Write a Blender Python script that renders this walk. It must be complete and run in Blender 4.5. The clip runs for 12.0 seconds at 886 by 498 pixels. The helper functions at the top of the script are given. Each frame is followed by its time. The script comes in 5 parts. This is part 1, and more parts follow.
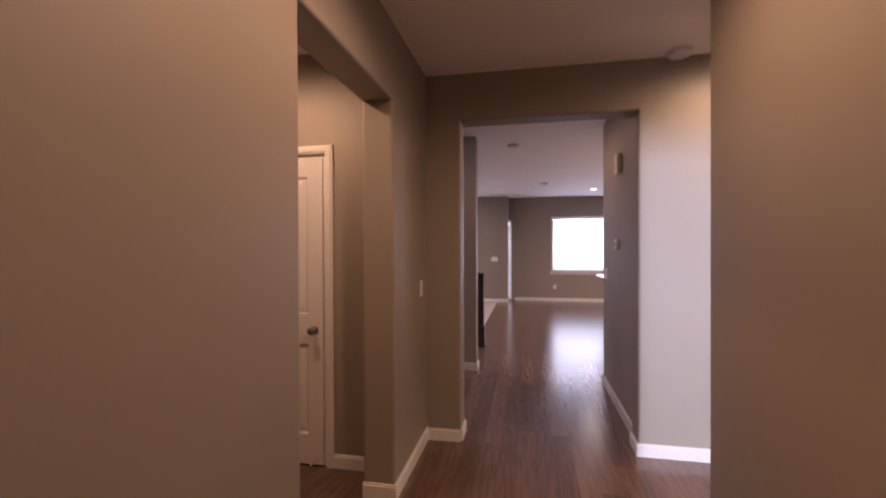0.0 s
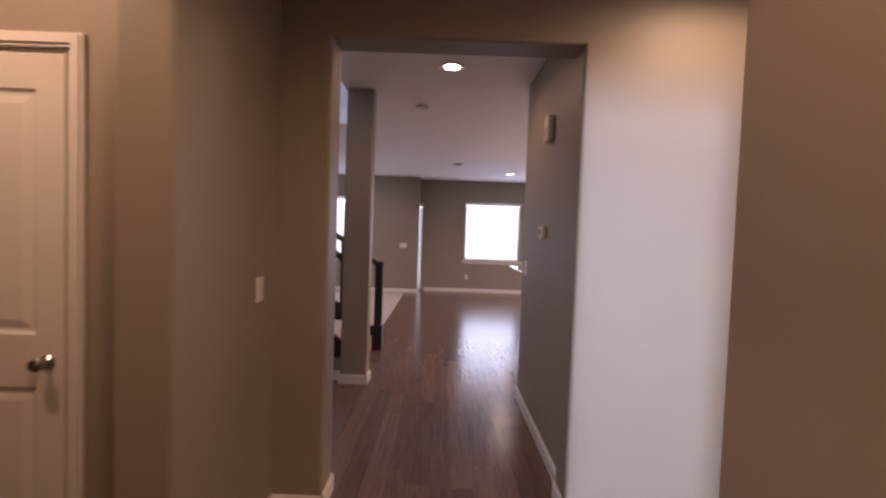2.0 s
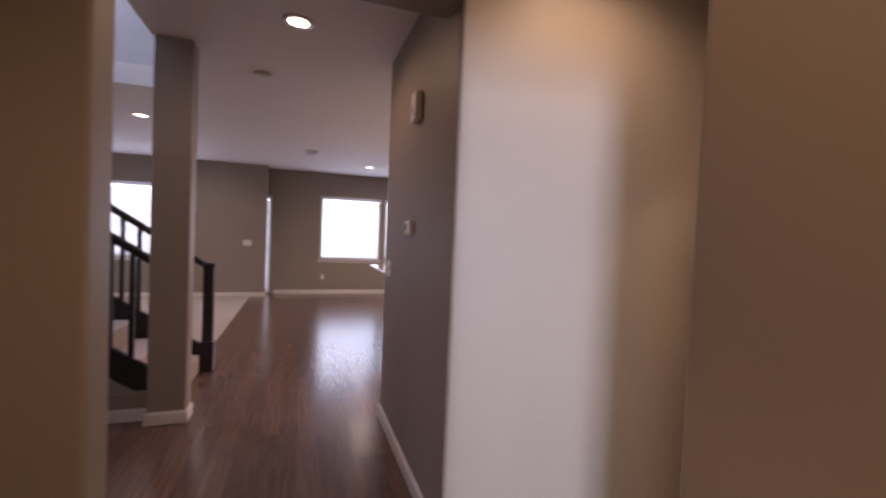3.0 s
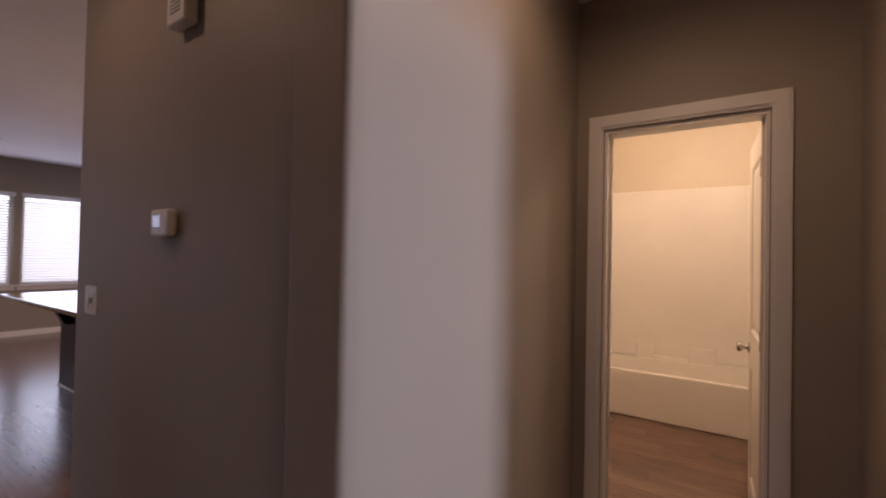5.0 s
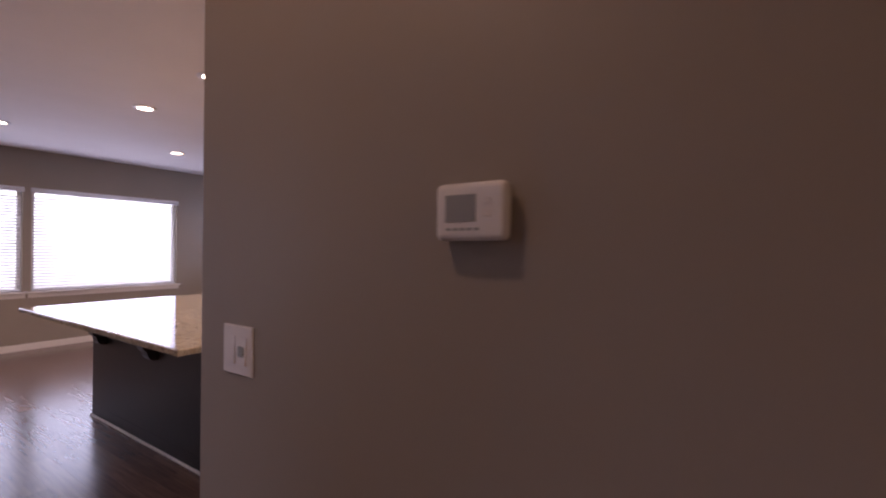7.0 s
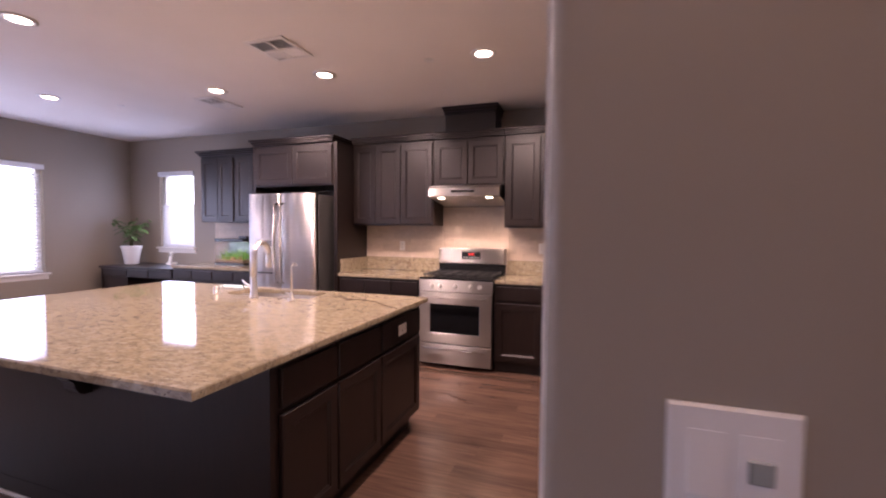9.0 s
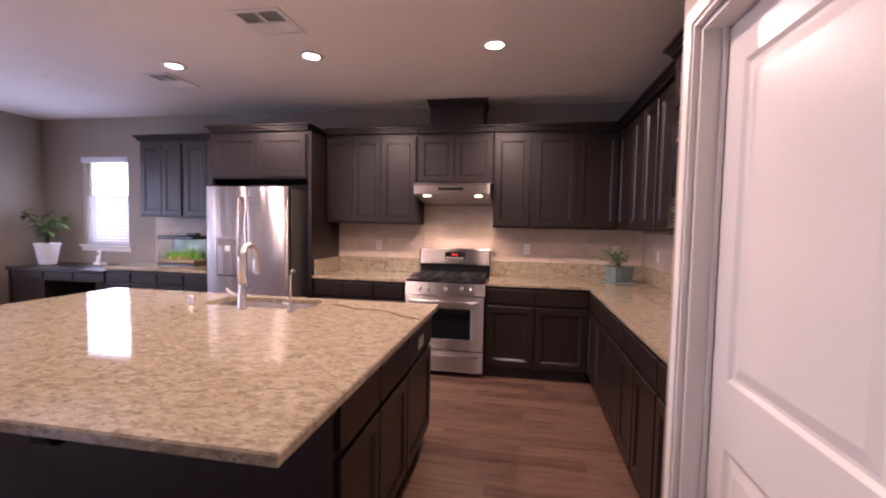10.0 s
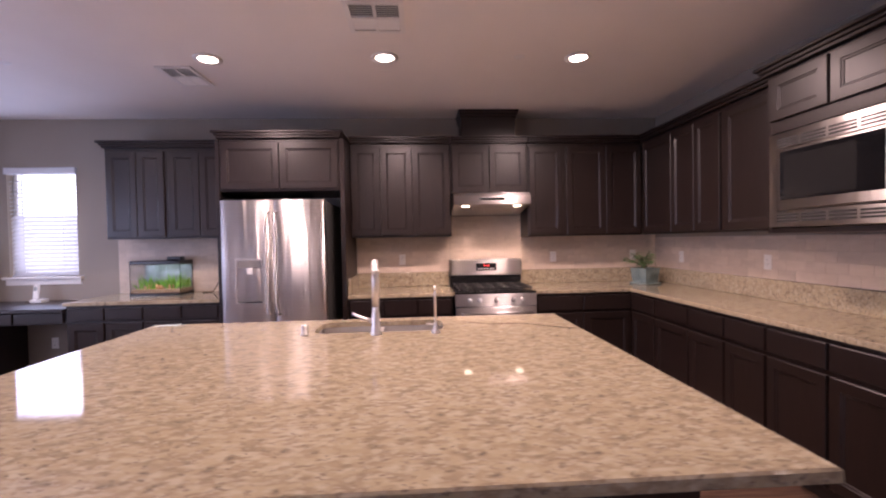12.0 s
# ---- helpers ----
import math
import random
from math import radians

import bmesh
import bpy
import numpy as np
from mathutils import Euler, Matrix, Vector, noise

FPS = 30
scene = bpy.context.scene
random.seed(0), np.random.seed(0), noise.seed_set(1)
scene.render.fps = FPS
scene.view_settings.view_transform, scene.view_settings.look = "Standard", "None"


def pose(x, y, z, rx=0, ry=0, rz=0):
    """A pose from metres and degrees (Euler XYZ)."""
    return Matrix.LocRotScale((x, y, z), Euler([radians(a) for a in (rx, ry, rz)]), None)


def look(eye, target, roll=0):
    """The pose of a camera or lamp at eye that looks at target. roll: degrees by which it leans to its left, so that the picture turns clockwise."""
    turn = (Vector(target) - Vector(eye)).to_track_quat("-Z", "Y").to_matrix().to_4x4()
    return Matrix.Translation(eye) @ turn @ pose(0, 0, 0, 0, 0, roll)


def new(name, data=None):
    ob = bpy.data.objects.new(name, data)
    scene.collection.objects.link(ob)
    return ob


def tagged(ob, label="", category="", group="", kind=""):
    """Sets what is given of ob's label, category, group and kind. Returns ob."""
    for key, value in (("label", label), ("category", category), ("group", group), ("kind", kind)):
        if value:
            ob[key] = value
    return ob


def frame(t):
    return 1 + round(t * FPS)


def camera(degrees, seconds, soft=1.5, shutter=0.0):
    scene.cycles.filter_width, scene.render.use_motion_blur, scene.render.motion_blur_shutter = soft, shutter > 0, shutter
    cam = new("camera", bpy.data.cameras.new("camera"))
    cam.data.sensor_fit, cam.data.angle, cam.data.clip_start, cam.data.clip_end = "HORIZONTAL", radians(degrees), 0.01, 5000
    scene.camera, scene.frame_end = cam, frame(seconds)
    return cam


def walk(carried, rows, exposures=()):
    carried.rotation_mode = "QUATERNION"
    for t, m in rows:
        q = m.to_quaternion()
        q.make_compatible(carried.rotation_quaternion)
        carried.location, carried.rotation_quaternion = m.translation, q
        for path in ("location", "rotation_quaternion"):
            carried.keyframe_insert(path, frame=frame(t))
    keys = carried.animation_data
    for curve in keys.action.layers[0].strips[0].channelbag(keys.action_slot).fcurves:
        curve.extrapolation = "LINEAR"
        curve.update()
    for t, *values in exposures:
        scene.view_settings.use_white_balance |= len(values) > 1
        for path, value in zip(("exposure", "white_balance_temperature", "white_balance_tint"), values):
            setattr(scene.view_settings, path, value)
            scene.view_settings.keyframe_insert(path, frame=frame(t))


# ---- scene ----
cam = camera(91.8, 12.0, soft=2.1, shutter=0.4)
PATH = [
    (0, (-0.031, -0.282, 1.464), (-0.421, 1.68, 1.451), -0.2),
    (0.5, (-0.021, -0.044, 1.442), (-0.47, 1.905, 1.399), -0.1),
    (1, (-0.009, 0.229, 1.454), (-0.426, 2.184, 1.376), 0.3),
    (1.5, (0.027, 0.485, 1.453), (-0.213, 2.469, 1.371), 1.1),
    (2, (0.047, 0.747, 1.447), (0.048, 2.746, 1.373), 2.0),
    (2.5, (0.058, 0.987, 1.444), (0.349, 2.965, 1.377), 2.2),
    (3, (0.111, 1.23, 1.435), (0.749, 3.124, 1.374), 2.4),
    (3.5, (0.141, 1.458, 1.434), (1.112, 3.206, 1.395), 2.4),
    (3.7, (0.131, 1.533, 1.412), (1.232, 3.202, 1.389), 2.3),
    (5.5, (0.076, 2.527, 1.386), (1.796, 3.547, 1.423), 1.0),
    (6, (0.112, 2.806, 1.398), (1.824, 3.835, 1.447), 1.1),
    (6.5, (0.173, 3.134, 1.408), (1.833, 4.248, 1.437), 0.9),
    (8.3, (0.141, 4.153, 1.425), (1.95, 5.002, 1.347), -0.0),
    (8.5, (0.199, 4.272, 1.41), (2.031, 5.07, 1.341), 0.4),
    (9, (0.27, 4.522, 1.405), (2.158, 5.178, 1.319), 0.5),
    (9.5, (0.332, 4.805, 1.414), (2.257, 5.338, 1.316), 0.9),
    (10, (0.341, 5.105, 1.45), (2.306, 5.462, 1.342), 1.1),
    (10.5, (0.35, 5.429, 1.446), (2.336, 5.641, 1.347), 1.0),
    (11, (0.338, 5.784, 1.433), (2.333, 5.893, 1.35), 0.5),
    (11.5, (0.327, 6.156, 1.439), (2.326, 6.126, 1.375), -0.2),
    (12, (0.362, 6.535, 1.422), (2.358, 6.42, 1.38), -1.1),
]
# seconds, stops, kelvin, tint
EXPOSURES = [(0, -0.28, 6350, 24), (2.0, -0.40, 6350, 22), (3.6, -0.72, 6300, 19), (5.4, -1.22, 6400, 22), (6.7, -0.93, 6350, 28), (8.4, -0.07, 6150, 28), (10, -0.27, 6000, 28), (12, -0.33, 5900, 27)]
walk(cam, [(t, look(eye, target, roll)) for t, eye, target, roll in PATH], EXPOSURES)


# ---- world, exposure ----
world = bpy.data.worlds.new("sky")
scene.world = world
world.use_nodes = True
wn = world.node_tree.nodes
sky = wn.new("ShaderNodeTexSky")
sky.sky_type = "NISHITA"
sky.sun_disc = False
sky.sun_elevation = radians(40)
sky.sun_rotation = radians(170)
world.node_tree.links.new(sky.outputs[0], wn["Background"].inputs[0])
wn["Background"].inputs[1].default_value = 0.1

WARM = (1.0, 0.73, 0.57)
AMBER = (1.0, 0.61, 0.36)
COOL = (0.63, 0.71, 1.0)


def area_lamp(name, eye, target, w, h, power, color):
    data = bpy.data.lights.new(name, "AREA")
    data.shape, data.size, data.size_y, data.energy, data.color = "RECTANGLE", w, h, power, color
    ob = new(name, data)
    ob.matrix_world = look(eye, target)
    return ob


def spot_lamp(name, x, y, z, power, color=WARM, cone=172):
    data = bpy.data.lights.new(name, "SPOT")
    data.energy, data.color, data.spot_size, data.spot_blend, data.shadow_soft_size = power, color, radians(cone), 0.65, 0.06
    ob = new(name, data)
    ob.matrix_world = look((x, y, z), (x, y + 0.001, 0))
    return ob


CEIL = 2.75
NORTH, EAST, SIDE = 11.40, 5.07, 3.85
# daylight in the window openings, all but the last lamp
area_lamp("daylight", (1.26, 11.39, 1.5), (1.26, 5, 1.5), 1.3, 1.32, 20, COOL)
area_lamp("daylight", (3.0, 11.39, 1.5), (3.0, 5, 1.5), 1.8, 1.32, 29, COOL)
area_lamp("daylight", (5.06, 10.43, 1.66), (2, 10.43, 1.66), 0.64, 1.04, 12, COOL)
area_lamp("daylight", (-2.7, 10.89, 1.5), (-2.7, 5, 3.0), 1.6, 1.3, 22, COOL)
area_lamp("daylight", (1.85, -3.0, 1.45), (1.15, 2.9, 1.3), 0.85, 1.5, 500, (0.70, 0.79, 1.0))
# unseen lamp added to brighten the stairwell, which has no window
area_lamp("daylight", (-2.4, 6.0, 4.3), (-2.0, 4.2, 3.0), 1.2, 1.0, 125, COOL)
# recessed cans: x, y, power
# unseen, added for light: (2.0, 5.36) by the others' grid, and (0.0, -1.3)
CANS = [(3.49, 5.33, 185, WARM), (3.51, 6.75, 175, WARM), (3.55, 8.01, 140, WARM), (1.98, 6.78, 70, WARM), (2.045, 8.06, 60, WARM), (2.0, 5.36, 92, WARM),
        (3.18, 9.86, 36, WARM), (1.42, 9.92, 36, WARM), (0.07, 4.15, 28, AMBER), (-1.75, 9.6, 38, WARM), (-1.75, 7.4, 30, WARM), (1.3, 2.42, 46, (1.0, 0.66, 0.42)),
        (-1.6, 1.7, 72, AMBER), (0.0, 1.05, 78, AMBER), (0.0, -1.3, 40, AMBER)]


# ---- materials ----
def material(name, color, rough=0.5, metal=0.0, second=None, scale=8.0, amount=0.5, stretch=(1, 1, 1), bump=0.0, bump_scale=200.0,
             per_piece=0.0, spec=0.5, detail=4.0):
    m = bpy.data.materials.new(name)
    m.use_nodes = True
    n, l = m.node_tree.nodes, m.node_tree.links
    b = n["Principled BSDF"]
    b.inputs["Roughness"].default_value = rough
    b.inputs["Metallic"].default_value = metal
    b.inputs["Specular IOR Level"].default_value = spec
    co = n.new("ShaderNodeTexCoord")
    mp = n.new("ShaderNodeMapping")
    mp.inputs["Scale"].default_value = stretch
    geo = n.new("ShaderNodeNewGeometry")
    l.new(geo.outputs["Position"], mp.inputs[0])
    tex = n.new("ShaderNodeTexNoise")
    tex.inputs["Scale"].default_value = scale
    tex.inputs["Detail"].default_value = detail
    l.new(mp.outputs[0], tex.inputs["Vector"])
    mix = n.new("ShaderNodeMix")
    mix.data_type = "RGBA"
    second = second or tuple(c * 0.86 for c in color)
    mix.inputs[6].default_value = (*color, 1)
    mix.inputs[7].default_value = (*second, 1)
    ramp = n.new("ShaderNodeMapRange")
    ramp.inputs[1].default_value = 0.5 - 0.25
    ramp.inputs[2].default_value = 0.5 + 0.25
    ramp.inputs[4].default_value = amount * 2
    l.new(tex.outputs[0], ramp.inputs[0])
    l.new(ramp.outputs[0], mix.inputs[0])
    out = mix.outputs[2]
    if per_piece:
        info = n.new("ShaderNodeObjectInfo")
        add = n.new("ShaderNodeMath")
        add.operation = "ADD"
        l.new(info.outputs["Random"], add.inputs[0])
        l.new(geo.outputs["Random Per Island"], add.inputs[1])
        fr = n.new("ShaderNodeMath")
        fr.operation = "FRACT"
        l.new(add.outputs[0], fr.inputs[0])
        mr = n.new("ShaderNodeMapRange")
        mr.inputs[3].default_value, mr.inputs[4].default_value = 1 - per_piece, 1 + per_piece
        l.new(fr.outputs[0], mr.inputs[0])
        hsv = n.new("ShaderNodeHueSaturation")
        l.new(mr.outputs[0], hsv.inputs["Value"])
        l.new(out, hsv.inputs["Color"])
        out = hsv.outputs[0]
        sh = n.new("ShaderNodeVectorMath")
        sh.operation = "ADD"
        cmb = n.new("ShaderNodeCombineXYZ")
        mul = n.new("ShaderNodeMath")
        mul.operation = "MULTIPLY"
        mul.inputs[1].default_value = 37.0
        l.new(fr.outputs[0], mul.inputs[0])
        for i in range(3):
            l.new(mul.outputs[0], cmb.inputs[i])
        l.new(mp.outputs[0], sh.inputs[0])
        l.new(cmb.outputs[0], sh.inputs[1])
        l.new(sh.outputs[0], tex.inputs["Vector"])
    l.new(out, b.inputs["Base Color"])
    if bump:
        t2 = n.new("ShaderNodeTexNoise")
        t2.inputs["Scale"].default_value = bump_scale
        l.new(mp.outputs[0], t2.inputs["Vector"])
        bp = n.new("ShaderNodeBump")
        bp.inputs["Strength"].default_value = bump
        bp.inputs["Distance"].default_value = 0.002
        l.new(t2.outputs[0], bp.inputs["Height"])
        l.new(bp.outputs[0], b.inputs["Normal"])
    return m


def glow(name, color, strength):
    m = bpy.data.materials.new(name)
    m.use_nodes = True
    b = m.node_tree.nodes["Principled BSDF"]
    b.inputs["Base Color"].default_value = (*color, 1)
    b.inputs["Emission Color"].default_value = (*color, 1)
    b.inputs["Emission Strength"].default_value = strength
    return m


def granite_material():
    m = bpy.data.materials.new("granite")
    m.use_nodes = True
    n, l = m.node_tree.nodes, m.node_tree.links
    b = n["Principled BSDF"]
    b.inputs["Roughness"].default_value = 0.05
    geo = n.new("ShaderNodeNewGeometry")
    mp = n.new("ShaderNodeMapping")
    mp.inputs["Scale"].default_value = (1.1, 0.62, 1.0)
    mp.inputs["Rotation"].default_value = (0, 0, 0.25)
    l.new(geo.outputs["Position"], mp.inputs[0])

    def noise_tex(scale, detail, lo, hi):
        t = n.new("ShaderNodeTexNoise")
        t.inputs["Scale"].default_value, t.inputs["Detail"].default_value = scale, detail
        l.new(mp.outputs[0], t.inputs["Vector"])
        r = n.new("ShaderNodeMapRange")
        r.inputs[1].default_value, r.inputs[2].default_value = lo, hi
        l.new(t.outputs[0], r.inputs[0])
        return r.outputs[0]

    def mixed(a, color, fac):
        x = n.new("ShaderNodeMix")
        x.data_type = "RGBA"
        l.new(fac, x.inputs[0])
        if isinstance(a, tuple):
            x.inputs[6].default_value = (*a, 1)
        else:
            l.new(a, x.inputs[6])
        x.inputs[7].default_value = (*color, 1)
        return x.outputs[2]

    c = mixed((0.37, 0.31, 0.205), (0.25, 0.20, 0.135), noise_tex(24, 7, 0.42, 0.66))
    c = mixed(c, (0.42, 0.37, 0.27), noise_tex(46, 6, 0.50, 0.64))
    c = mixed(c, (0.17, 0.133, 0.097), noise_tex(60, 6, 0.56, 0.675))
    c = mixed(c, (0.40, 0.355, 0.27), noise_tex(120, 4, 0.58, 0.70))
    c = mixed(c, (0.06, 0.048, 0.04), noise_tex(105, 4, 0.66, 0.74))
    l.new(c, b.inputs["Base Color"])
    return m


PAINT = material("greige paint", (0.33, 0.285, 0.235), 0.55, second=(0.30, 0.258, 0.21), scale=1.2, amount=0.4, bump=0.12, bump_scale=260)
CEIL_PAINT = material("ceiling paint", (0.86, 0.81, 0.76), 0.75, second=(0.82, 0.77, 0.72), scale=2, bump=0.15, bump_scale=220)
TRIM = material("white trim paint", (0.78, 0.75, 0.71), 0.35, second=(0.73, 0.70, 0.66), scale=5, amount=0.3)
DOORWHITE = material("white door paint", (0.76, 0.73, 0.69), 0.32, second=(0.71, 0.68, 0.64), scale=3, amount=0.3, bump=0.06, bump_scale=160)
PLANK = material("plank wood", (0.168, 0.099, 0.069), 0.22, second=(0.068, 0.039, 0.030), scale=11, amount=0.42, stretch=(5, 0.34, 1), bump=0.0,
                 bump_scale=30, per_piece=0.20, detail=6.0)
SUBFLOOR = material("subfloor", (0.03, 0.018, 0.014), 0.7)
CARPET = material("carpet", (0.50, 0.42, 0.36), 0.95, second=(0.40, 0.33, 0.28), scale=60, bump=0.8, bump_scale=350)
ESPRESSO = material("espresso wood", (0.0175, 0.0098, 0.0081), 0.36, second=(0.0092, 0.0057, 0.0049), scale=9, amount=0.5, stretch=(6, 6, 0.7), bump=0.06,
                    bump_scale=60, spec=0.5)
BLACKWOOD = material("black wood", (0.014, 0.011, 0.012), 0.35, second=(0.02, 0.015, 0.015), scale=9)
GRANITE = granite_material()
STEEL = material("brushed steel", (0.74, 0.72, 0.71), 0.42, 1.0, second=(0.62, 0.60, 0.59), scale=6, amount=0.4, stretch=(0.5, 0.5, 60))
STEEL_H = material("brushed steel across", (0.49, 0.465, 0.45), 0.34, 1.0, second=(0.41, 0.39, 0.375), scale=6, amount=0.4, stretch=(0.5, 0.5, 60))
for st_, wave in ((STEEL, 0.8), (STEEL_H, 0.15)):
    sn, sl = st_.node_tree.nodes, st_.node_tree.links
    sb = sn["Principled BSDF"]
    up = sn.new("ShaderNodeCombineXYZ")
    up.inputs[2].default_value = 1.0
    sl.new(up.outputs[0], sb.inputs["Tangent"])
    sb.inputs["Anisotropic"].default_value = 1.0
    sg, sm, sw, sp_ = (sn.new("ShaderNode" + k) for k in ("NewGeometry", "Mapping", "TexNoise", "Bump"))
    sm.inputs["Scale"].default_value = (15, 15, 0.5)
    sw.inputs["Scale"].default_value, sw.inputs["Detail"].default_value = 1.0, 2.0
    sp_.inputs["Strength"].default_value, sp_.inputs["Distance"].default_value = wave, 0.01
    sl.new(sg.outputs["Position"], sm.inputs[0])
    sl.new(sm.outputs[0], sw.inputs["Vector"])
    sl.new(sw.outputs[0], sp_.inputs["Height"])
    sl.new(sp_.outputs[0], sb.inputs["Normal"])
SINK_STEEL = material("satin sink steel", (0.66, 0.64, 0.62), 0.33, 0.75, scale=12)
LCD = material("thermostat display", (0.36, 0.38, 0.385), 0.03, scale=30, amount=0.2, spec=1.0)
KNOB = material("polished knob", (0.46, 0.44, 0.43), 0.14, 1.0, scale=20)
NICKEL = material("brushed nickel", (0.80, 0.76, 0.73), 0.38, 1.0, scale=20)
BLACK = material("black enamel", (0.012, 0.012, 0.013), 0.18, scale=20)
IRON = material("cast iron", (0.02, 0.02, 0.02), 0.6, scale=40, bump=0.2)
DARKGLASS = material("oven glass", (0.008, 0.008, 0.009), 0.05)
TILE = material("travertine tile", (0.64, 0.535, 0.435), 0.45, second=(0.53, 0.43, 0.345), scale=7, amount=0.5, stretch=(1, 1, 2.5), per_piece=0.06, bump=0.1,
                bump_scale=60)
GROUT = material("grout", (0.57, 0.475, 0.385), 0.8)
PLASTIC = material("white plastic", (0.80, 0.78, 0.75), 0.4, scale=10, amount=0.2)
ACRYLIC = material("tub acrylic", (0.80, 0.76, 0.70), 0.18, scale=3, amount=0.2)
CREAM = material("bathroom paint", (0.66, 0.58, 0.46), 0.5, scale=2, amount=0.3)
BLIND = material("white blind slat", (0.82, 0.82, 0.84), 0.45, scale=5, amount=0.2)
bn, bl_ = BLIND.node_tree.nodes, BLIND.node_tree.links
tr = bn.new("ShaderNodeBsdfTranslucent")
tr.inputs[0].default_value = (0.80, 0.80, 0.84, 1)
ms = bn.new("ShaderNodeMixShader")
ms.inputs[0].default_value = 0.5
bl_.new(bn["Principled BSDF"].outputs[0], ms.inputs[1])
bl_.new(tr.outputs[0], ms.inputs[2])
bl_.new(ms.outputs[0], bn["Material Output"].inputs[0])
LEAF = material("leaf", (0.085, 0.17, 0.05), 0.42, second=(0.16, 0.27, 0.09), scale=12)
STEM = material("stem", (0.10, 0.09, 0.04), 0.7)
CERAMIC = material("white ceramic", (0.78, 0.76, 0.74), 0.2, scale=4, amount=0.2)
TEAL = material("teal glazed ceramic", (0.21, 0.275, 0.27), 0.25, second=(0.14, 0.20, 0.205), scale=14)
SOIL = material("soil", (0.03, 0.02, 0.015), 0.95, scale=60, bump=0.8)
GRAVEL = material("aquarium gravel", (0.30, 0.20, 0.12), 0.8, second=(0.45, 0.32, 0.2), scale=90)
SCREEN = material("grey screen", (0.35, 0.38, 0.36), 0.2, scale=4)
LAMP = glow("lamp glow", (1.0, 0.80, 0.60), 22.0)
DAY = glow("bright overcast sky", (0.93, 0.95, 1.0), 3.3)
REDLED = glow("red led", (1.0, 0.05, 0.04), 1.6)
HOODGLOW = glow("hood lamp glow", (1.0, 0.78, 0.5), 14.0)


# ---- building helpers ----
def link(name, bm, mat, parent=None, label="", smooth=False):
    me = bpy.data.meshes.new(name)
    bmesh.ops.recalc_face_normals(bm, faces=bm.faces)
    if smooth:
        for f in bm.faces:
            f.smooth = True
    bm.to_mesh(me)
    bm.free()
    me.materials.append(mat)
    ob = new(name, me)
    if parent:
        ob.parent = parent
    if label:
        ob["label"] = label
    return ob


def part(name, bm, mat, parent, label="", smooth=False):
    return link(name, bm, mat, parent, label, smooth)


def thing(name, m, label, category, group="", kind=""):
    ob = new(name)
    ob.empty_display_size = 0.1
    ob.matrix_world = m
    return tagged(ob, label, category, group, kind)


def box(bm, x0, x1, y0, y1, z0, z1, bevel=0.0, segs=1):
    r = bmesh.ops.create_cube(bm, size=1.0, matrix=Matrix.LocRotScale(((x0 + x1) / 2, (y0 + y1) / 2, (z0 + z1) / 2), None,
                                                                     (abs(x1 - x0), abs(y1 - y0), abs(z1 - z0))))
    if bevel:
        edges = list({e for v in r["verts"] for e in v.link_edges})
        bmesh.ops.bevel(bm, geom=edges, offset=bevel, segments=segs, affect="EDGES", profile=0.6)
    return bm


def boxm(*a, **k):
    return box(bmesh.new(), *a, **k)


def cyl(bm, r0, r1, z0, z1, x=0.0, y=0.0, seg=20, m=None):
    mat = (m or Matrix()) @ Matrix.Translation((x, y, (z0 + z1) / 2))
    bmesh.ops.create_cone(bm, cap_ends=True, segments=seg, radius1=r0, radius2=r1, depth=z1 - z0, matrix=mat)
    return bm


def lathe(bm, profile, seg=24, x=0.0, y=0.0):
    """Turns (radius, z) pairs round the z axis."""
    rings = []
    for r, z in profile:
        rings.append([bm.verts.new((x + r * math.cos(2 * math.pi * i / seg), y + r * math.sin(2 * math.pi * i / seg), z)) for i in range(seg)])
    for a, b in zip(rings, rings[1:]):
        for i in range(seg):
            bm.faces.new((a[i], a[(i + 1) % seg], b[(i + 1) % seg], b[i]))
    bm.faces.new(rings[0])
    bm.faces.new(rings[-1])
    return bm


def tube(bm, pts, r, seg=10):
    pts = [Vector(p) for p in pts]
    rings = []
    for i, p in enumerate(pts):
        d = (pts[min(i + 1, len(pts) - 1)] - pts[max(i - 1, 0)]).normalized()
        s = d.cross(Vector((0.013, 0.021, 1)) if abs(d.z) < 0.95 else Vector((1, 0.01, 0))).normalized()
        u = s.cross(d)
        rr = r[i] if isinstance(r, (list, tuple)) else r
        rings.append([bm.verts.new(p + rr * (math.cos(2 * math.pi * k / seg) * s + math.sin(2 * math.pi * k / seg) * u)) for k in range(seg)])
    for a, b in zip(rings, rings[1:]):
        for k in range(seg):
            bm.faces.new((a[k], a[(k + 1) % seg], b[(k + 1) % seg], b[k]))
    bm.faces.new(rings[0])
    bm.faces.new(rings[-1])
    return bm


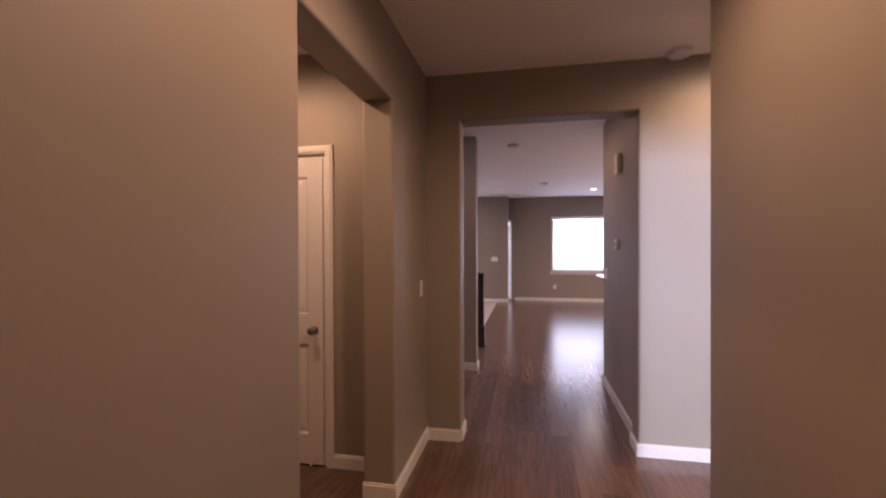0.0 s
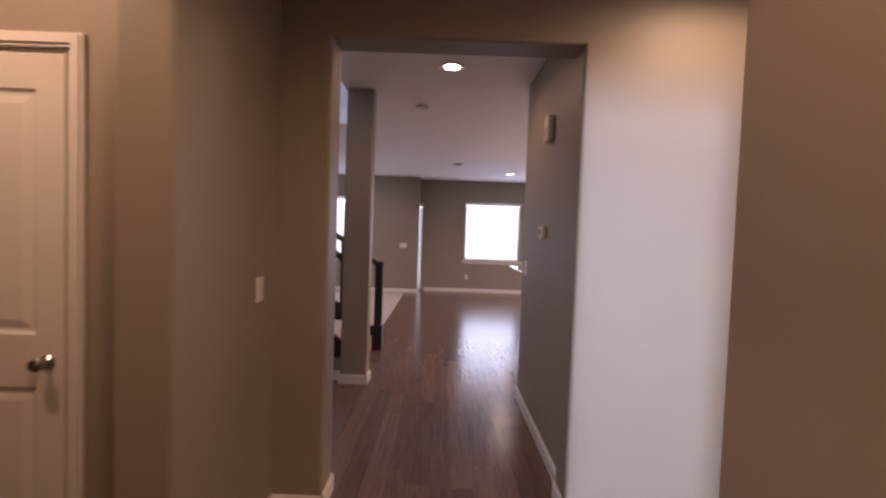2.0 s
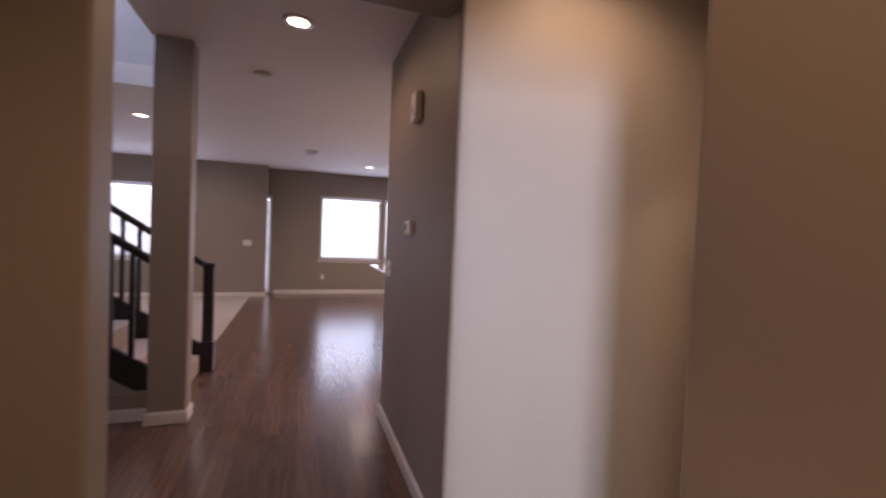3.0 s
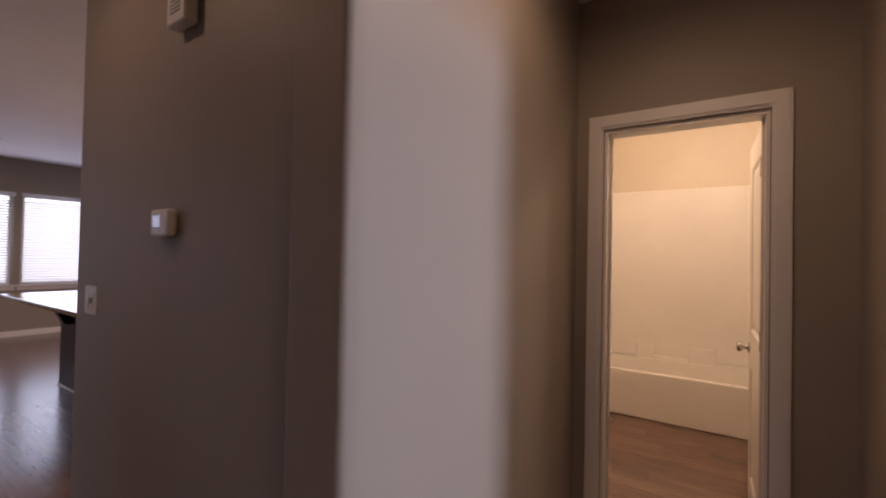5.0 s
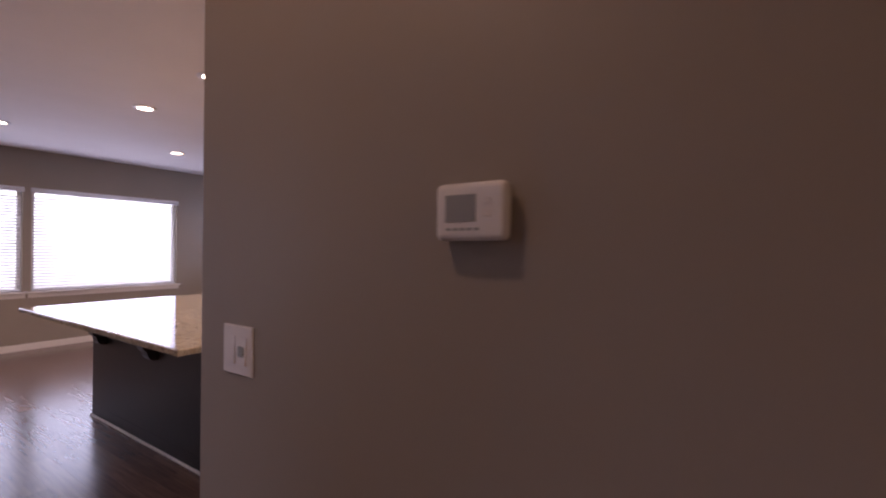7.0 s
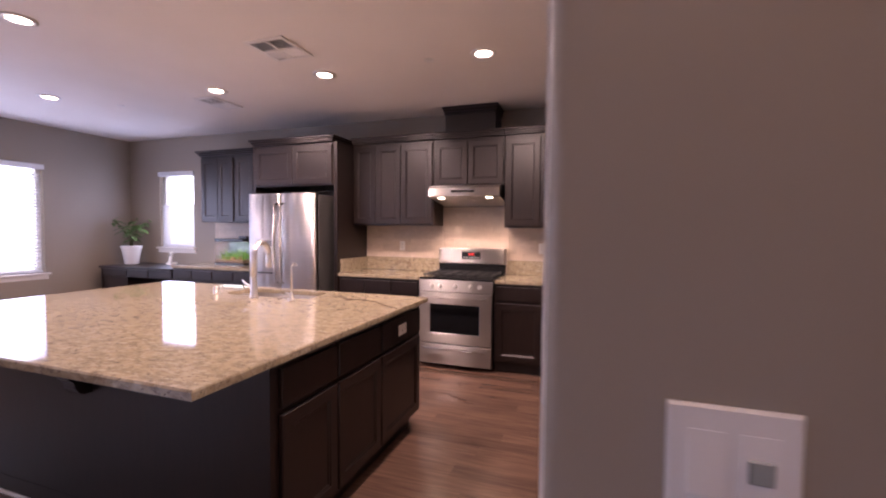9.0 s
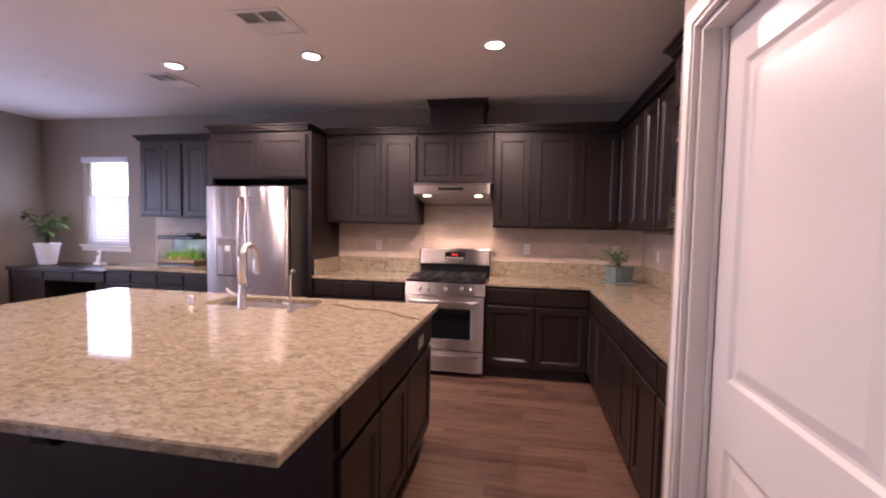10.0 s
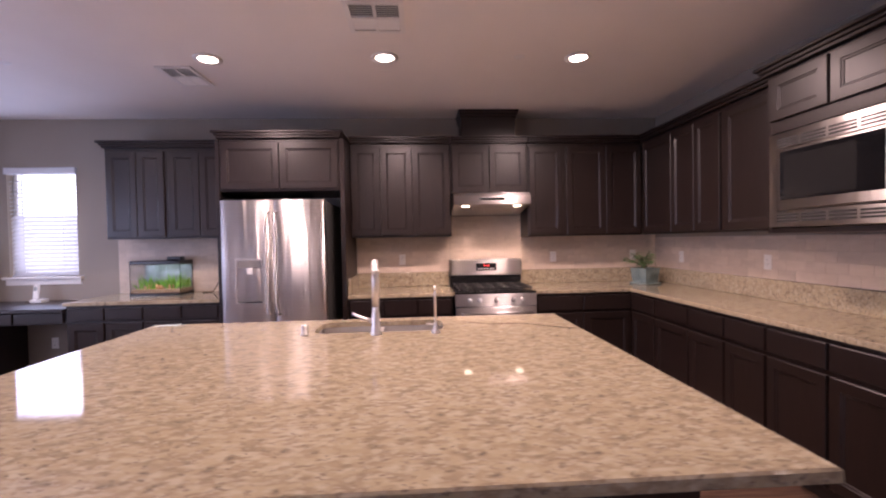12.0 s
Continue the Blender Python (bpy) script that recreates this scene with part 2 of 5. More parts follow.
def slab(bm, x0, x1, z0, z1, y_front, t, panels=(), rings=((0.0, 0.0), (0.006, 0.006)), both=False, edge=0.003):
    """A door-like slab in the XZ plane whose front looks to -Y, with panels sunk into it: each (x0, x1, z0, z1); rings: (inset, depth)."""
    y_back = y_front + t

    def quad(a, b, c, d, y):
        vs = [bm.verts.new((p[0], y if len(p) == 2 else p[2], p[1])) for p in (a, b, c, d)]
        return bm.faces.new(vs)

    def face(y, s):
        xs = sorted({x0 + edge, x1 - edge, *[p[0] for p in panels], *[p[1] for p in panels]})
        zs = sorted({z0 + edge, z1 - edge, *[p[2] for p in panels], *[p[3] for p in panels]})
        for i in range(len(xs) - 1):
            for j in range(len(zs) - 1):
                cx, cz = (xs[i] + xs[i + 1]) / 2, (zs[j] + zs[j + 1]) / 2
                if any(p[0] < cx < p[1] and p[2] < cz < p[3] for p in panels):
                    continue
                quad((xs[i], zs[j]), (xs[i + 1], zs[j]), (xs[i + 1], zs[j + 1]), (xs[i], zs[j + 1]), y)
        for a, b, c, d in panels:
            prev = None
            for ins, dep in rings:
                cur = [(a + ins, c + ins, y + s * dep), (b - ins, c + ins, y + s * dep), (b - ins, d - ins, y + s * dep), (a + ins, d - ins, y + s * dep)]
                if prev:
                    for k in range(4):
                        quad(prev[k], prev[(k + 1) % 4], cur[(k + 1) % 4], cur[k], 0)
                prev = cur
            quad(*prev, 0)
        o = [(x0 + edge, z0 + edge, y), (x1 - edge, z0 + edge, y), (x1 - edge, z1 - edge, y), (x0 + edge, z1 - edge, y)]
        e = [(x0, z0, y + s * edge), (x1, z0, y + s * edge), (x1, z1, y + s * edge), (x0, z1, y + s * edge)]
        for k in range(4):
            quad(o[k], o[(k + 1) % 4], e[(k + 1) % 4], e[k], 0)
        return e

    e1 = face(y_front, 1)
    if both:
        e2 = face(y_back, -1)
    else:
        e2 = [(a, b, y_back) for a, b, _ in e1]
        quad(*e2, 0)
    for k in range(4):
        quad(e1[k], e1[(k + 1) % 4], e2[(k + 1) % 4], e2[k], 0)
    bmesh.ops.remove_doubles(bm, verts=bm.verts, dist=0.0002)
    return bm


def wall(name, axis, c0, c1, a0, a1, openings=(), z0=0.0, z1=CEIL, mat=PAINT, label="greige painted drywall wall", ends=(), soft=()):
    """A wall that runs along the axis between a0 and a1, c0 to c1 thick, with openings (a0, a1, z0, z1) through it.
    ends: corners (a, c) of the plan, and soft: openings by number, whose edges are rounded."""
    bm = bmesh.new()
    xs = sorted({a0, a1, *[o[0] for o in openings], *[o[1] for o in openings]})
    zs = sorted({z0, z1, *[o[2] for o in openings if o[2] > z0], *[o[3] for o in openings if o[3] < z1]})
    for p, q in zip(xs, xs[1:]):
        for lo, hi in zip(zs, zs[1:]):
            if any(o[0] < (p + q) / 2 < o[1] and o[2] < (lo + hi) / 2 < o[3] for o in openings):
                continue
            if axis == "x":
                box(bm, p, q, c0, c1, lo, hi)
            else:
                box(bm, c0, c1, p, q, lo, hi)
    seen = {}
    for f in bm.faces:
        seen.setdefault(tuple(round(v, 4) for v in f.calc_center_median()), []).append(f)
    bmesh.ops.delete(bm, geom=[f for fs in seen.values() if len(fs) > 1 for f in fs], context="FACES")
    bmesh.ops.remove_doubles(bm, verts=bm.verts, dist=0.0005)
    bmesh.ops.dissolve_limit(bm, angle_limit=0.02, verts=bm.verts, edges=bm.edges)
    al = 0 if axis == "x" else 1

    def chosen(e):
        u, v = e.verts[0].co, e.verts[1].co
        for a, c in ends:
            if all(abs(w[al] - a) < 0.002 and abs(w[1 - al] - c) < 0.002 for w in (u, v)):
                return True
        for k in soft:
            o = openings[k]
            if abs(u[1 - al] - v[1 - al]) < 0.002 and all(o[0] - 0.002 < w[al] < o[1] + 0.002 and o[2] - 0.002 < w.z < o[3] + 0.002 for w in (u, v)):
                if not (u.z < z0 + 0.002 and v.z < z0 + 0.002):
                    return True
        return False

    picked = [e for e in bm.edges if chosen(e)]
    if picked:
        bmesh.ops.bevel(bm, geom=picked, offset=0.018, segments=4, affect="EDGES", profile=0.5)
    return tagged(link(name, bm, mat), label, "wall", kind="structure")


def base_strip(x0, y0, x1, y1, nx, ny, h=0.09, t=0.014):
    """A baseboard along a wall's foot from (x0, y0) to (x1, y1); (nx, ny) points into the room."""
    bm = bmesh.new()
    bx0, bx1 = min(x0, x1, x0 + nx * t, x1 + nx * t), max(x0, x1, x0 + nx * t, x1 + nx * t)
    by0, by1 = min(y0, y1, y0 + ny * t, y1 + ny * t), max(y0, y1, y0 + ny * t, y1 + ny * t)
    box(bm, bx0, bx1, by0, by1, 0.001, h - 0.012)
    s = 0.4
    box(bm, bx0 + (t * s if nx < 0 else 0), bx1 - (t * s if nx > 0 else 0), by0 + (t * s if ny < 0 else 0), by1 - (t * s if ny > 0 else 0), h - 0.012, h)
    return tagged(link("baseboard", bm, TRIM), "white painted wooden baseboard along the wall", "baseboard", "baseboards", "structure")


FACING = {"south": 0, "west": -90, "north": 180, "east": 90}


def at(x, y, z, facing):
    return pose(x, y, z, 0, 0, FACING[facing])


# ---- structure ----
floor = tagged(link("floor", boxm(-4.2, 5.3, -4.8, 11.6, -0.14, -0.012), SUBFLOOR), "dark brown wood plank floor running through hall and kitchen", "floor",
               kind="structure")
carpet = tagged(link("floor_carpet", boxm(-4.1, -0.83, 6.08, 10.97, -0.011, 0.012, bevel=0.004), CARPET), "beige pile carpet of the living room", "carpet",
                kind="structure")
# ceiling with the stairwell cut out of it: x -3.9 to -0.9, y 3.5 to 6.05
WELL = (-3.9, -0.9, 3.6, 6.1)
bm = bmesh.new()
box(bm, -4.2, 5.3, -4.8, WELL[2], CEIL, CEIL + 0.2)
box(bm, -4.2, 5.3, WELL[3], 11.6, CEIL, CEIL + 0.2)
box(bm, WELL[1], 5.3, WELL[2], WELL[3], CEIL, CEIL + 0.2)
box(bm, -4.2, WELL[0], WELL[2], WELL[3], CEIL, CEIL + 0.2)
tagged(link("ceiling", bm, CEIL_PAINT), "pale painted ceiling with recessed lights", "ceiling", kind="structure")
UPPER = material("white stairwell paint", (0.70, 0.68, 0.66), 0.6, scale=2)
for nm, a in (("wall_stairwell_north", (-4.0, -0.78, 6.1, 6.2)), ("wall_stairwell_south", (-4.0, -0.78, 3.5, 3.6)), ("wall_stairwell_east", (-0.9, -0.78, 3.6, 6.1)),
              ("wall_stairwell_west", (-4.0, -3.9, 3.6, 6.1))):
    tagged(link(nm, boxm(*a, CEIL + 0.2, 5.2), UPPER), "white painted upper stairwell wall", "wall", kind="structure")
tagged(link("ceiling_stairwell", boxm(-4.0, -0.78, 3.5, 6.2, 5.2, 5.3), CEIL_PAINT), "pale painted ceiling over the stairwell", "ceiling", kind="structure")

# hall: west wall with the door alcove and the opening of the front room
wall("wall_hall_west", "y", -0.98, -0.79, -4.6, 2.9, [(1.055, 2.08, 0, 2.305)], soft=(0,))
wall("wall_hall_east", "y", 0.748, 0.875, -4.6, 1.795, ends=((1.795, 0.748),))
wall("wall_passage_south", "x", 1.675, 1.795, 0.875, 4.0, [(0.90, 1.56, 0, 2.06)])
wall("wall_den_east", "y", 4.0, 4.12, -3.2, 1.765)
wall("wall_den_south", "x", -3.2, -3.08, 0.875, 4.12, [(1.4, 2.3, 0.65, 2.25)])
wall("wall_opening", "x", 2.9, 3.09, -0.98, 2.37, [(-0.53, 0.715, 0, 2.40)], soft=(0,))
wall("wall_entry_south", "x", -4.72, -4.6, -4.2, 0.875)
wall("wall_front_room_west", "y", -4.2, -4.08, -4.6, 3.5)
wall("wall_front_room_north", "x", 0.3, 0.42, -4.08, -0.98)
wall("wall_alcove_north", "x", 2.36, 2.48, -4.08, -0.98, [(-2.04, -1.35, 0, 2.075)])
wall("wall_linen_back", "x", 3.0, 3.09, -4.08, -0.98)
wall("wall_stair_south", "x", 3.4, 3.5, -4.08, -0.98)
# thermostat wall with the pantry behind it
wall("wall_thermostat", "y", 0.757, 0.88, 3.09, 4.57, ends=((4.57, 0.757),))
wall("wall_pantry", "x", 4.45, 4.57, 0.88, 2.01, [(1.03, 1.835, 0, 2.085)], ends=((2.01, 4.57),))
wall("wall_pantry_east", "y", 1.9, 2.01, 3.85, 4.45)
wall("wall_kitchen_side", "x", SIDE - 0.12, SIDE, 0.88, EAST + 0.12)
wall("wall_kitchen_east", "y", EAST, EAST + 0.14, SIDE, NORTH + 0.14, [(10.09, 10.775, 1.12, 2.24)])
wall("wall_north", "x", NORTH, NORTH + 0.14, -1.7, EAST, [(-1.3, -0.47, 0.03, 2.14), (0.57, 1.95, 0.80, 2.215), (2.04, 3.92, 0.80, 2.215)])
wall("wall_nook_west", "y", -1.82, -1.7, 11.09, NORTH + 0.14)
wall("wall_living_north", "x", 10.97, 11.09, -4.2, -0.54, [(-3.5, -1.9, 0.80, 2.22)], ends=((-0.54, 10.97),))
wall("wall_living_west", "y", -4.32, -4.2, 3.5, 11.11, [(8.4, 10.2, 0.80, 2.22)])
# bathroom
wall("wall_bath_west", "y", 2.37, 2.49, 1.5, 2.95, [(2.08, 2.76, 0, 2.045)])
wall("wall_bath_north", "x", 3.52, 3.62, 2.37, 5.0, mat=CREAM, label="cream painted bathroom wall")
wall("wall_bath_west_inner", "y", 2.37, 2.49, 2.95, 3.52, mat=CREAM, label="cream painted bathroom wall")
wall("wall_bath_south", "x", 1.35, 1.5, 2.37, 5.0, mat=CREAM, label="cream painted bathroom wall")
wall("wall_bath_east", "y", 4.97, 5.09, 1.5, 3.52, mat=CREAM, label="cream painted bathroom wall")
# column beside the stairs
tagged(link("wall_column", boxm(-0.88, -0.632, 4.74, 4.9, 0, CEIL, bevel=0.014, segs=3), PAINT), "greige painted column beside the staircase", "column", kind="structure")

# baseboards
for s in ((-0.79, 2.08, -0.79, 2.9, 1, 0), (-0.79, 2.886, -0.53, 2.886, 0, -1), (-0.53, 2.9, -0.53, 3.09, 1, 0), (-0.98, 2.08, -0.776, 2.08, 0, -1),
          (0.715, 2.9, 0.715, 3.09, -1, 0), (0.701, 2.9, 2.37, 2.9, 0, -1), (0.757, 3.09, 0.757, 4.57, -1, 0), (-1.292, 2.36, -0.98, 2.36, 0, -1),
          (-4.0, 2.36, -2.1, 2.36, 0, -1), (0.757, 4.57, 0.953, 4.57, 0, 1), (1.912, 4.57, 2.01, 4.57, 0, 1), (-0.39, NORTH, 4.4, NORTH, 0, -1),
          (-4.0, 10.97, -0.54, 10.97, 0, -1), (-0.54, 10.97, -0.54, 11.09, 1, 0), (-0.894, 4.74, -0.618, 4.74, 0, -1), (-0.632, 4.74, -0.632, 4.9, 1, 0),
          (2.37, 2.84, 2.37, 2.886, -1, 0), (2.37, 1.81, 2.37, 2.005, -1, 0), (0.748, -4.5, 0.748, 1.795, -1, 0), (0.734, 1.795, 0.90, 1.795, 0, 1), (1.56, 1.795, 2.37, 1.795, 0, 1),
          (-0.79, -4.5, -0.79, 1.055, 1, 0), (-4.0, 4.84, -0.9, 4.84, 0, -1), (-0.98, 3.09, -0.53, 3.09, 0, 1)):
    base_strip(*s)


# ---- doors ----
def room_door(name, m, w, h, label, angle=0.0, hinge_left=True, knob=True, inset=False, depth=0.12, casing=0.075):
    """A two-panel door in its casing; the origin is the foot of the opening's left edge, the front looks to -Y."""
    frame_ob = thing(name, m, label, "door", kind="structure")
    bm = bmesh.new()
    for y0, y1 in ((-0.018, 0.0), (depth, depth + 0.018)):
        for a, b, ins in ((0, casing, 0.0), (0.012, casing - 0.02, 0.007)):
            yy0, yy1 = (y0 - ins, y1) if y0 < 0 else (y0, y1 + ins)
            box(bm, -casing + a, -0.005 - (a and 0.012), yy0, yy1, 0.001, h + 0.005 + (a and 0.012))
            box(bm, w + 0.005 + (a and 0.012), w + casing - a, yy0, yy1, 0.001, h + 0.005 + (a and 0.012))
            box(bm, -casing + a, w + casing - a, yy0, yy1, h + 0.005 + (a and 0.012), h + casing - a)
    part("casing", bm, TRIM, frame_ob)
    bm = bmesh.new()
    box(bm, -0.004, 0.014, 0.001, depth - 0.001, 0.001, h)
    box(bm, w - 0.014, w + 0.004, 0.001, depth - 0.001, 0.001, h)
    box(bm, 0.014, w - 0.014, 0.001, depth - 0.001, h - 0.014, h + 0.004)
    st0 = 0.056 if inset else 0.062
    box(bm, 0.014, 0.026, st0, st0 + 0.012, 0.001, h - 0.014)
    box(bm, w - 0.026, w - 0.014, st0, st0 + 0.012, 0.001, h - 0.014)
    part("jamb", bm, TRIM, frame_ob)
    dw, dh = w - 0.036, h - 0.028
    s = 0.105
    leaf_m = Matrix.Translation((0.018 if hinge_left else w - 0.018, 0.072 if inset else -0.010 if angle == 0 else depth - 0.036, 0.01))
    leaf_m = leaf_m @ pose(0, 0, 0, 0, 0, angle)
    x0, x1 = (0, dw) if hinge_left else (-dw, 0)
    bm = slab(bmesh.new(), x0, x1, 0, dh, 0, 0.036, [(x0 + s, x1 - s, 0.2, 0.80), (x0 + s, x1 - s, 1.0, dh - 0.13)],
              ((0, 0), (0.012, 0.009), (0.022, 0.010), (0.05, 0.004), (0.055, 0.003)), both=True)
    leaf = part("leaf", bm, DOORWHITE, frame_ob)
    leaf.matrix_basis = leaf_m
    kx = (x1 - 0.06) if hinge_left else (x0 + 0.06)
    if knob:
        for sy, off in ((-1, 0.0), (1, 0.036)):
            bm = bmesh.new()
            lathe(bm, [(0.028, 0), (0.028, 0.006), (0.011, 0.010), (0.010, 0.030), (0.024, 0.038), (0.027, 0.050), (0.022, 0.060), (0.006, 0.064)], 20)
            bmesh.ops.transform(bm, matrix=Matrix.Translation((kx, off, 0.90)) @ pose(0, 0, 0, 90 if sy < 0 else -90), verts=bm.verts)
            part("knob", bm, KNOB, leaf, "polished nickel knob", smooth=True)
    for z in () if inset else (0.2, 1.03, 1.82):
        bm = bmesh.new()
        cyl(bm, 0.007, 0.007, z - 0.045, z + 0.045, 0.0, -0.006 if angle == 0 else 0.042, 10)
        box(bm, -0.017, 0.016, -0.002 if angle == 0 else -0.003, 0.003 if angle == 0 else 0.042, z - 0.045, z + 0.045)
        part("hinge", bm, NICKEL, leaf, "brushed nickel hinge")
    if angle:
        for z in (0.2, 1.03, 1.82):
            bm = boxm(w - 0.0165, w - 0.0142, depth - 0.044, depth - 0.004, z - 0.045, z + 0.045, bevel=0.0008)
            cyl(bm, 0.007, 0.007, z - 0.045, z + 0.045, w - 0.019, depth + 0.004, 10)
            part("hinge_plate", bm, DARKNICKEL, frame_ob, "dark nickel hinge plate on the jamb")
    return frame_ob


DARKNICKEL = material("dark nickel", (0.20, 0.18, 0.165), 0.4, 1.0, scale=20)
room_door("door_1", at(-2.04, 2.36, 0, "south"), 0.69, 2.075, "closed white two-panel linen closet door in the alcove", casing=0.057)
room_door("door_2", at(1.835, 4.57, 0, "north"), 0.805, 2.085, "closed white two-panel pantry door beside the kitchen counter", knob=False, inset=True)
room_door("door_3", at(2.37, 2.76, 0, "west"), 0.68, 2.045, "white two-panel bathroom door standing open inwards", angle=-88, hinge_left=False)


# ---- windows ----
def window(name, m, w, h, label, slats=True, sill=True, pitch=0.042, tilt=lambda u: 32):
    """A window with its frame, pane and lowered blind; the origin is the left foot of the opening, the room lies towards -Y."""
    ob = thing(name, m, label, "window", kind="structure")
    bm = bmesh.new()
    f = 0.045
    for a in ((0, f, 0, h), (w - f, w, 0, h), (f, w - f, 0, f), (f, w - f, h - f, h)):
        box(bm, a[0], a[1], 0.07, 0.12, a[2], a[3], bevel=0.004)
    part("window_frame", bm, TRIM, ob)
    pane = part("pane", boxm(f, w - f, 0.128, 0.134, f, h - f), DAY, ob, "bright pane against an overcast sky")
    if sill:
        part("window_sill", boxm(-0.05, w + 0.05, -0.045, 0.068, -0.028, -0.002, bevel=0.005), TRIM, ob)
        part("apron", boxm(-0.03, w + 0.03, -0.014, -0.001, -0.085, -0.030), TRIM, ob)
    if slats:
        part("valance", boxm(-0.012, w + 0.012, -0.022, 0.03, h - 0.055, h + 0.012, bevel=0.004), BLIND, ob)
        bm = bmesh.new()
        box(bm, 0.012, w - 0.012, -0.022, 0.022, -0.0012, 0.0012)
        first = None
        n = int((h - 0.09) / pitch)
        for i in range(n):
            z = 0.03 + i * pitch
            if first is None:
                first = part("slat", bm, BLIND, ob)
                s = first
            else:
                s = bpy.data.objects.new("slat", first.data)
                scene.collection.objects.link(s)
                s.parent = ob
            s.matrix_basis = pose(0, 0.035, z, tilt(i / n) + 0.5 * math.sin(i * 1.7), 0, 0)
        part("bottom_rail", boxm(0.012, w - 0.012, 0.012, 0.058, 0.004, 0.016, bevel=0.003), BLIND, ob)
        for cx in ((0.15, w - 0.15) if w < 1.2 else (0.15, w / 2, w - 0.15)):
            part("ladder_cord", cyl(bmesh.new(), 0.0015, 0.0015, 0.02, h - 0.05, cx, 0.012, 6), BLIND, ob)
    return ob


window("window_1", pose(0.57, NORTH, 0.80), 1.38, 1.415, "bright window with white horizontal blinds above the eating area")
window("window_2", pose(2.04, NORTH, 0.80), 1.88, 1.415, "wide bright window with white horizontal blinds")
window("window_3", at(EAST, 10.775, 1.12, "west"), 0.685, 1.12, "small bright window with white blinds above the desk", tilt=lambda u: 56 if u < 0.62 else 16)
window("window_4", pose(-3.5, 10.97, 0.80), 1.60, 1.42, "living room window with white horizontal blinds", tilt=lambda u: 46)
window("window_7", at(-4.2, 8.4, 0.80, "east"), 1.80, 1.42, "living room side window with white horizontal blinds", tilt=lambda u: 40)
window("window_5", pose(-1.3, NORTH, 0.03), 0.83, 2.11, "glazed patio door with white blinds behind the wall end", sill=False, tilt=lambda u: 58)
window("window_6", at(2.3, -3.08, 0.65, "north"), 0.9, 1.6, "bright den window", slats=False)


# ---- kitchen cabinets ----
RINGS = ((0.0, 0.0), (0.005, 0.005), (0.012, 0.005), (0.017, 0.010))


def front(parent, x0, x1, z0, z1, name="door", left=0.008, right=0.008):
    r = 0.058 if min(x1 - x0, z1 - z0) > 0.22 else 0.03
    x0, x1, z0, z1 = x0 + left, x1 - right, z0 + 0.006, z1 - 0.006
    panels = [(x0 + r, x1 - r, z0 + r, z1 - r)] if z1 - z0 > 0.2 else []
    return part(name, slab(bmesh.new(), x0, x1, z0, z1, -0.020, 0.019, panels, RINGS, edge=0.004), ESPRESSO, parent)


def crown(parent, x0, x1, d, z, left=True, right=True):
    bm = bmesh.new()
    for o, a, b in ((0.012, 0.0, 0.022), (0.026, 0.022, 0.044), (0.045, 0.044, 0.066)):
        box(bm, x0 - (o if left else 0), x1 + (o if right else 0), -0.022 - o, d, z + a, z + b, bevel=0.004)
    part("crown", bm, ESPRESSO, parent)


def upper(m, w, h, d, splits, label, wide=(), left=True, right=True):
    ob = thing("upper_cabinet", m, label, "cabinet", "kitchen wall cabinets")
    part("body", boxm(0.001, w - 0.001, 0, d - 0.002, 0, h, bevel=0.002), ESPRESSO, ob)
    xs = [0.012, *splits, w - 0.012]
    for a, b in zip(xs, xs[1:]):
        front(ob, a, b, 0.012, h - 0.03, left=0.020 if a in wide else 0.002, right=0.020 if b in wide else 0.002)
    crown(ob, 0.0, w, d - 0.004, h, left, right)
    return ob


def base(m, w, d, splits, label, h=0.886, drawers=True, toe=True, drawer_h=0.15):
    ob = thing("base_cabinet", m, label, "cabinet", "kitchen base cabinets")
    part("body", boxm(0.001, w - 0.001, 0, d - 0.002, 0.1, h, bevel=0.002), ESPRESSO, ob)
    part("toe_kick", boxm(0.002, w - 0.002, 0.055, d - 0.004, 0.001, 0.1), BLACKWOOD, ob)
    xs = [0.012, *splits, w - 0.012]
    for a, b in zip(xs, xs[1:]):
        if drawers:
            front(ob, a, b, h - 0.02 - drawer_h, h - 0.02, "drawer_front")
            front(ob, a, b, 0.115, h - 0.035 - drawer_h)
        else:
            front(ob, a, b, 0.115, h - 0.02)
    return ob


UX, BX = 4.74, 4.43
UD, BD = EAST - UX, EAST - BX
upper(at(UX, 9.565, 1.49, "west"), 1.195, 0.885, UD, [0.30, 0.58, 0.895], "dark espresso wall cabinet with four doors above the fish tank", wide=(0.58,), right=False)
fr = upper(at(4.40, 8.33, 1.90, "west"), 1.08, 0.48, EAST - 4.40, [0.54], "deep dark espresso cabinet over the refrigerator")
sp = thing("cabinet_panel", pose(0, 0, 0), "tall dark espresso side panel beside the refrigerator", "cabinet panel")
part("panel", boxm(4.40, EAST - 0.003, 7.205, 7.248, 0.001, 2.38, bevel=0.003), ESPRESSO, sp)
sp = thing("cabinet_panel", pose(0, 0, 0), "tall dark espresso side panel beside the refrigerator", "cabinet panel")
part("panel", boxm(4.40, EAST - 0.003, 8.332, 8.368, 0.001, 2.38, bevel=0.003), ESPRESSO, sp)
upper(at(UX, 7.203, 1.46, "west"), 1.013, 0.94, UD, [0.30, 0.62], "dark espresso wall cabinet with three doors", left=False, right=False)
upper(at(UX, 6.188, 1.885, "west"), 0.788, 0.515, UD, [0.39], "short dark espresso wall cabinet above the range hood", left=False, right=False)
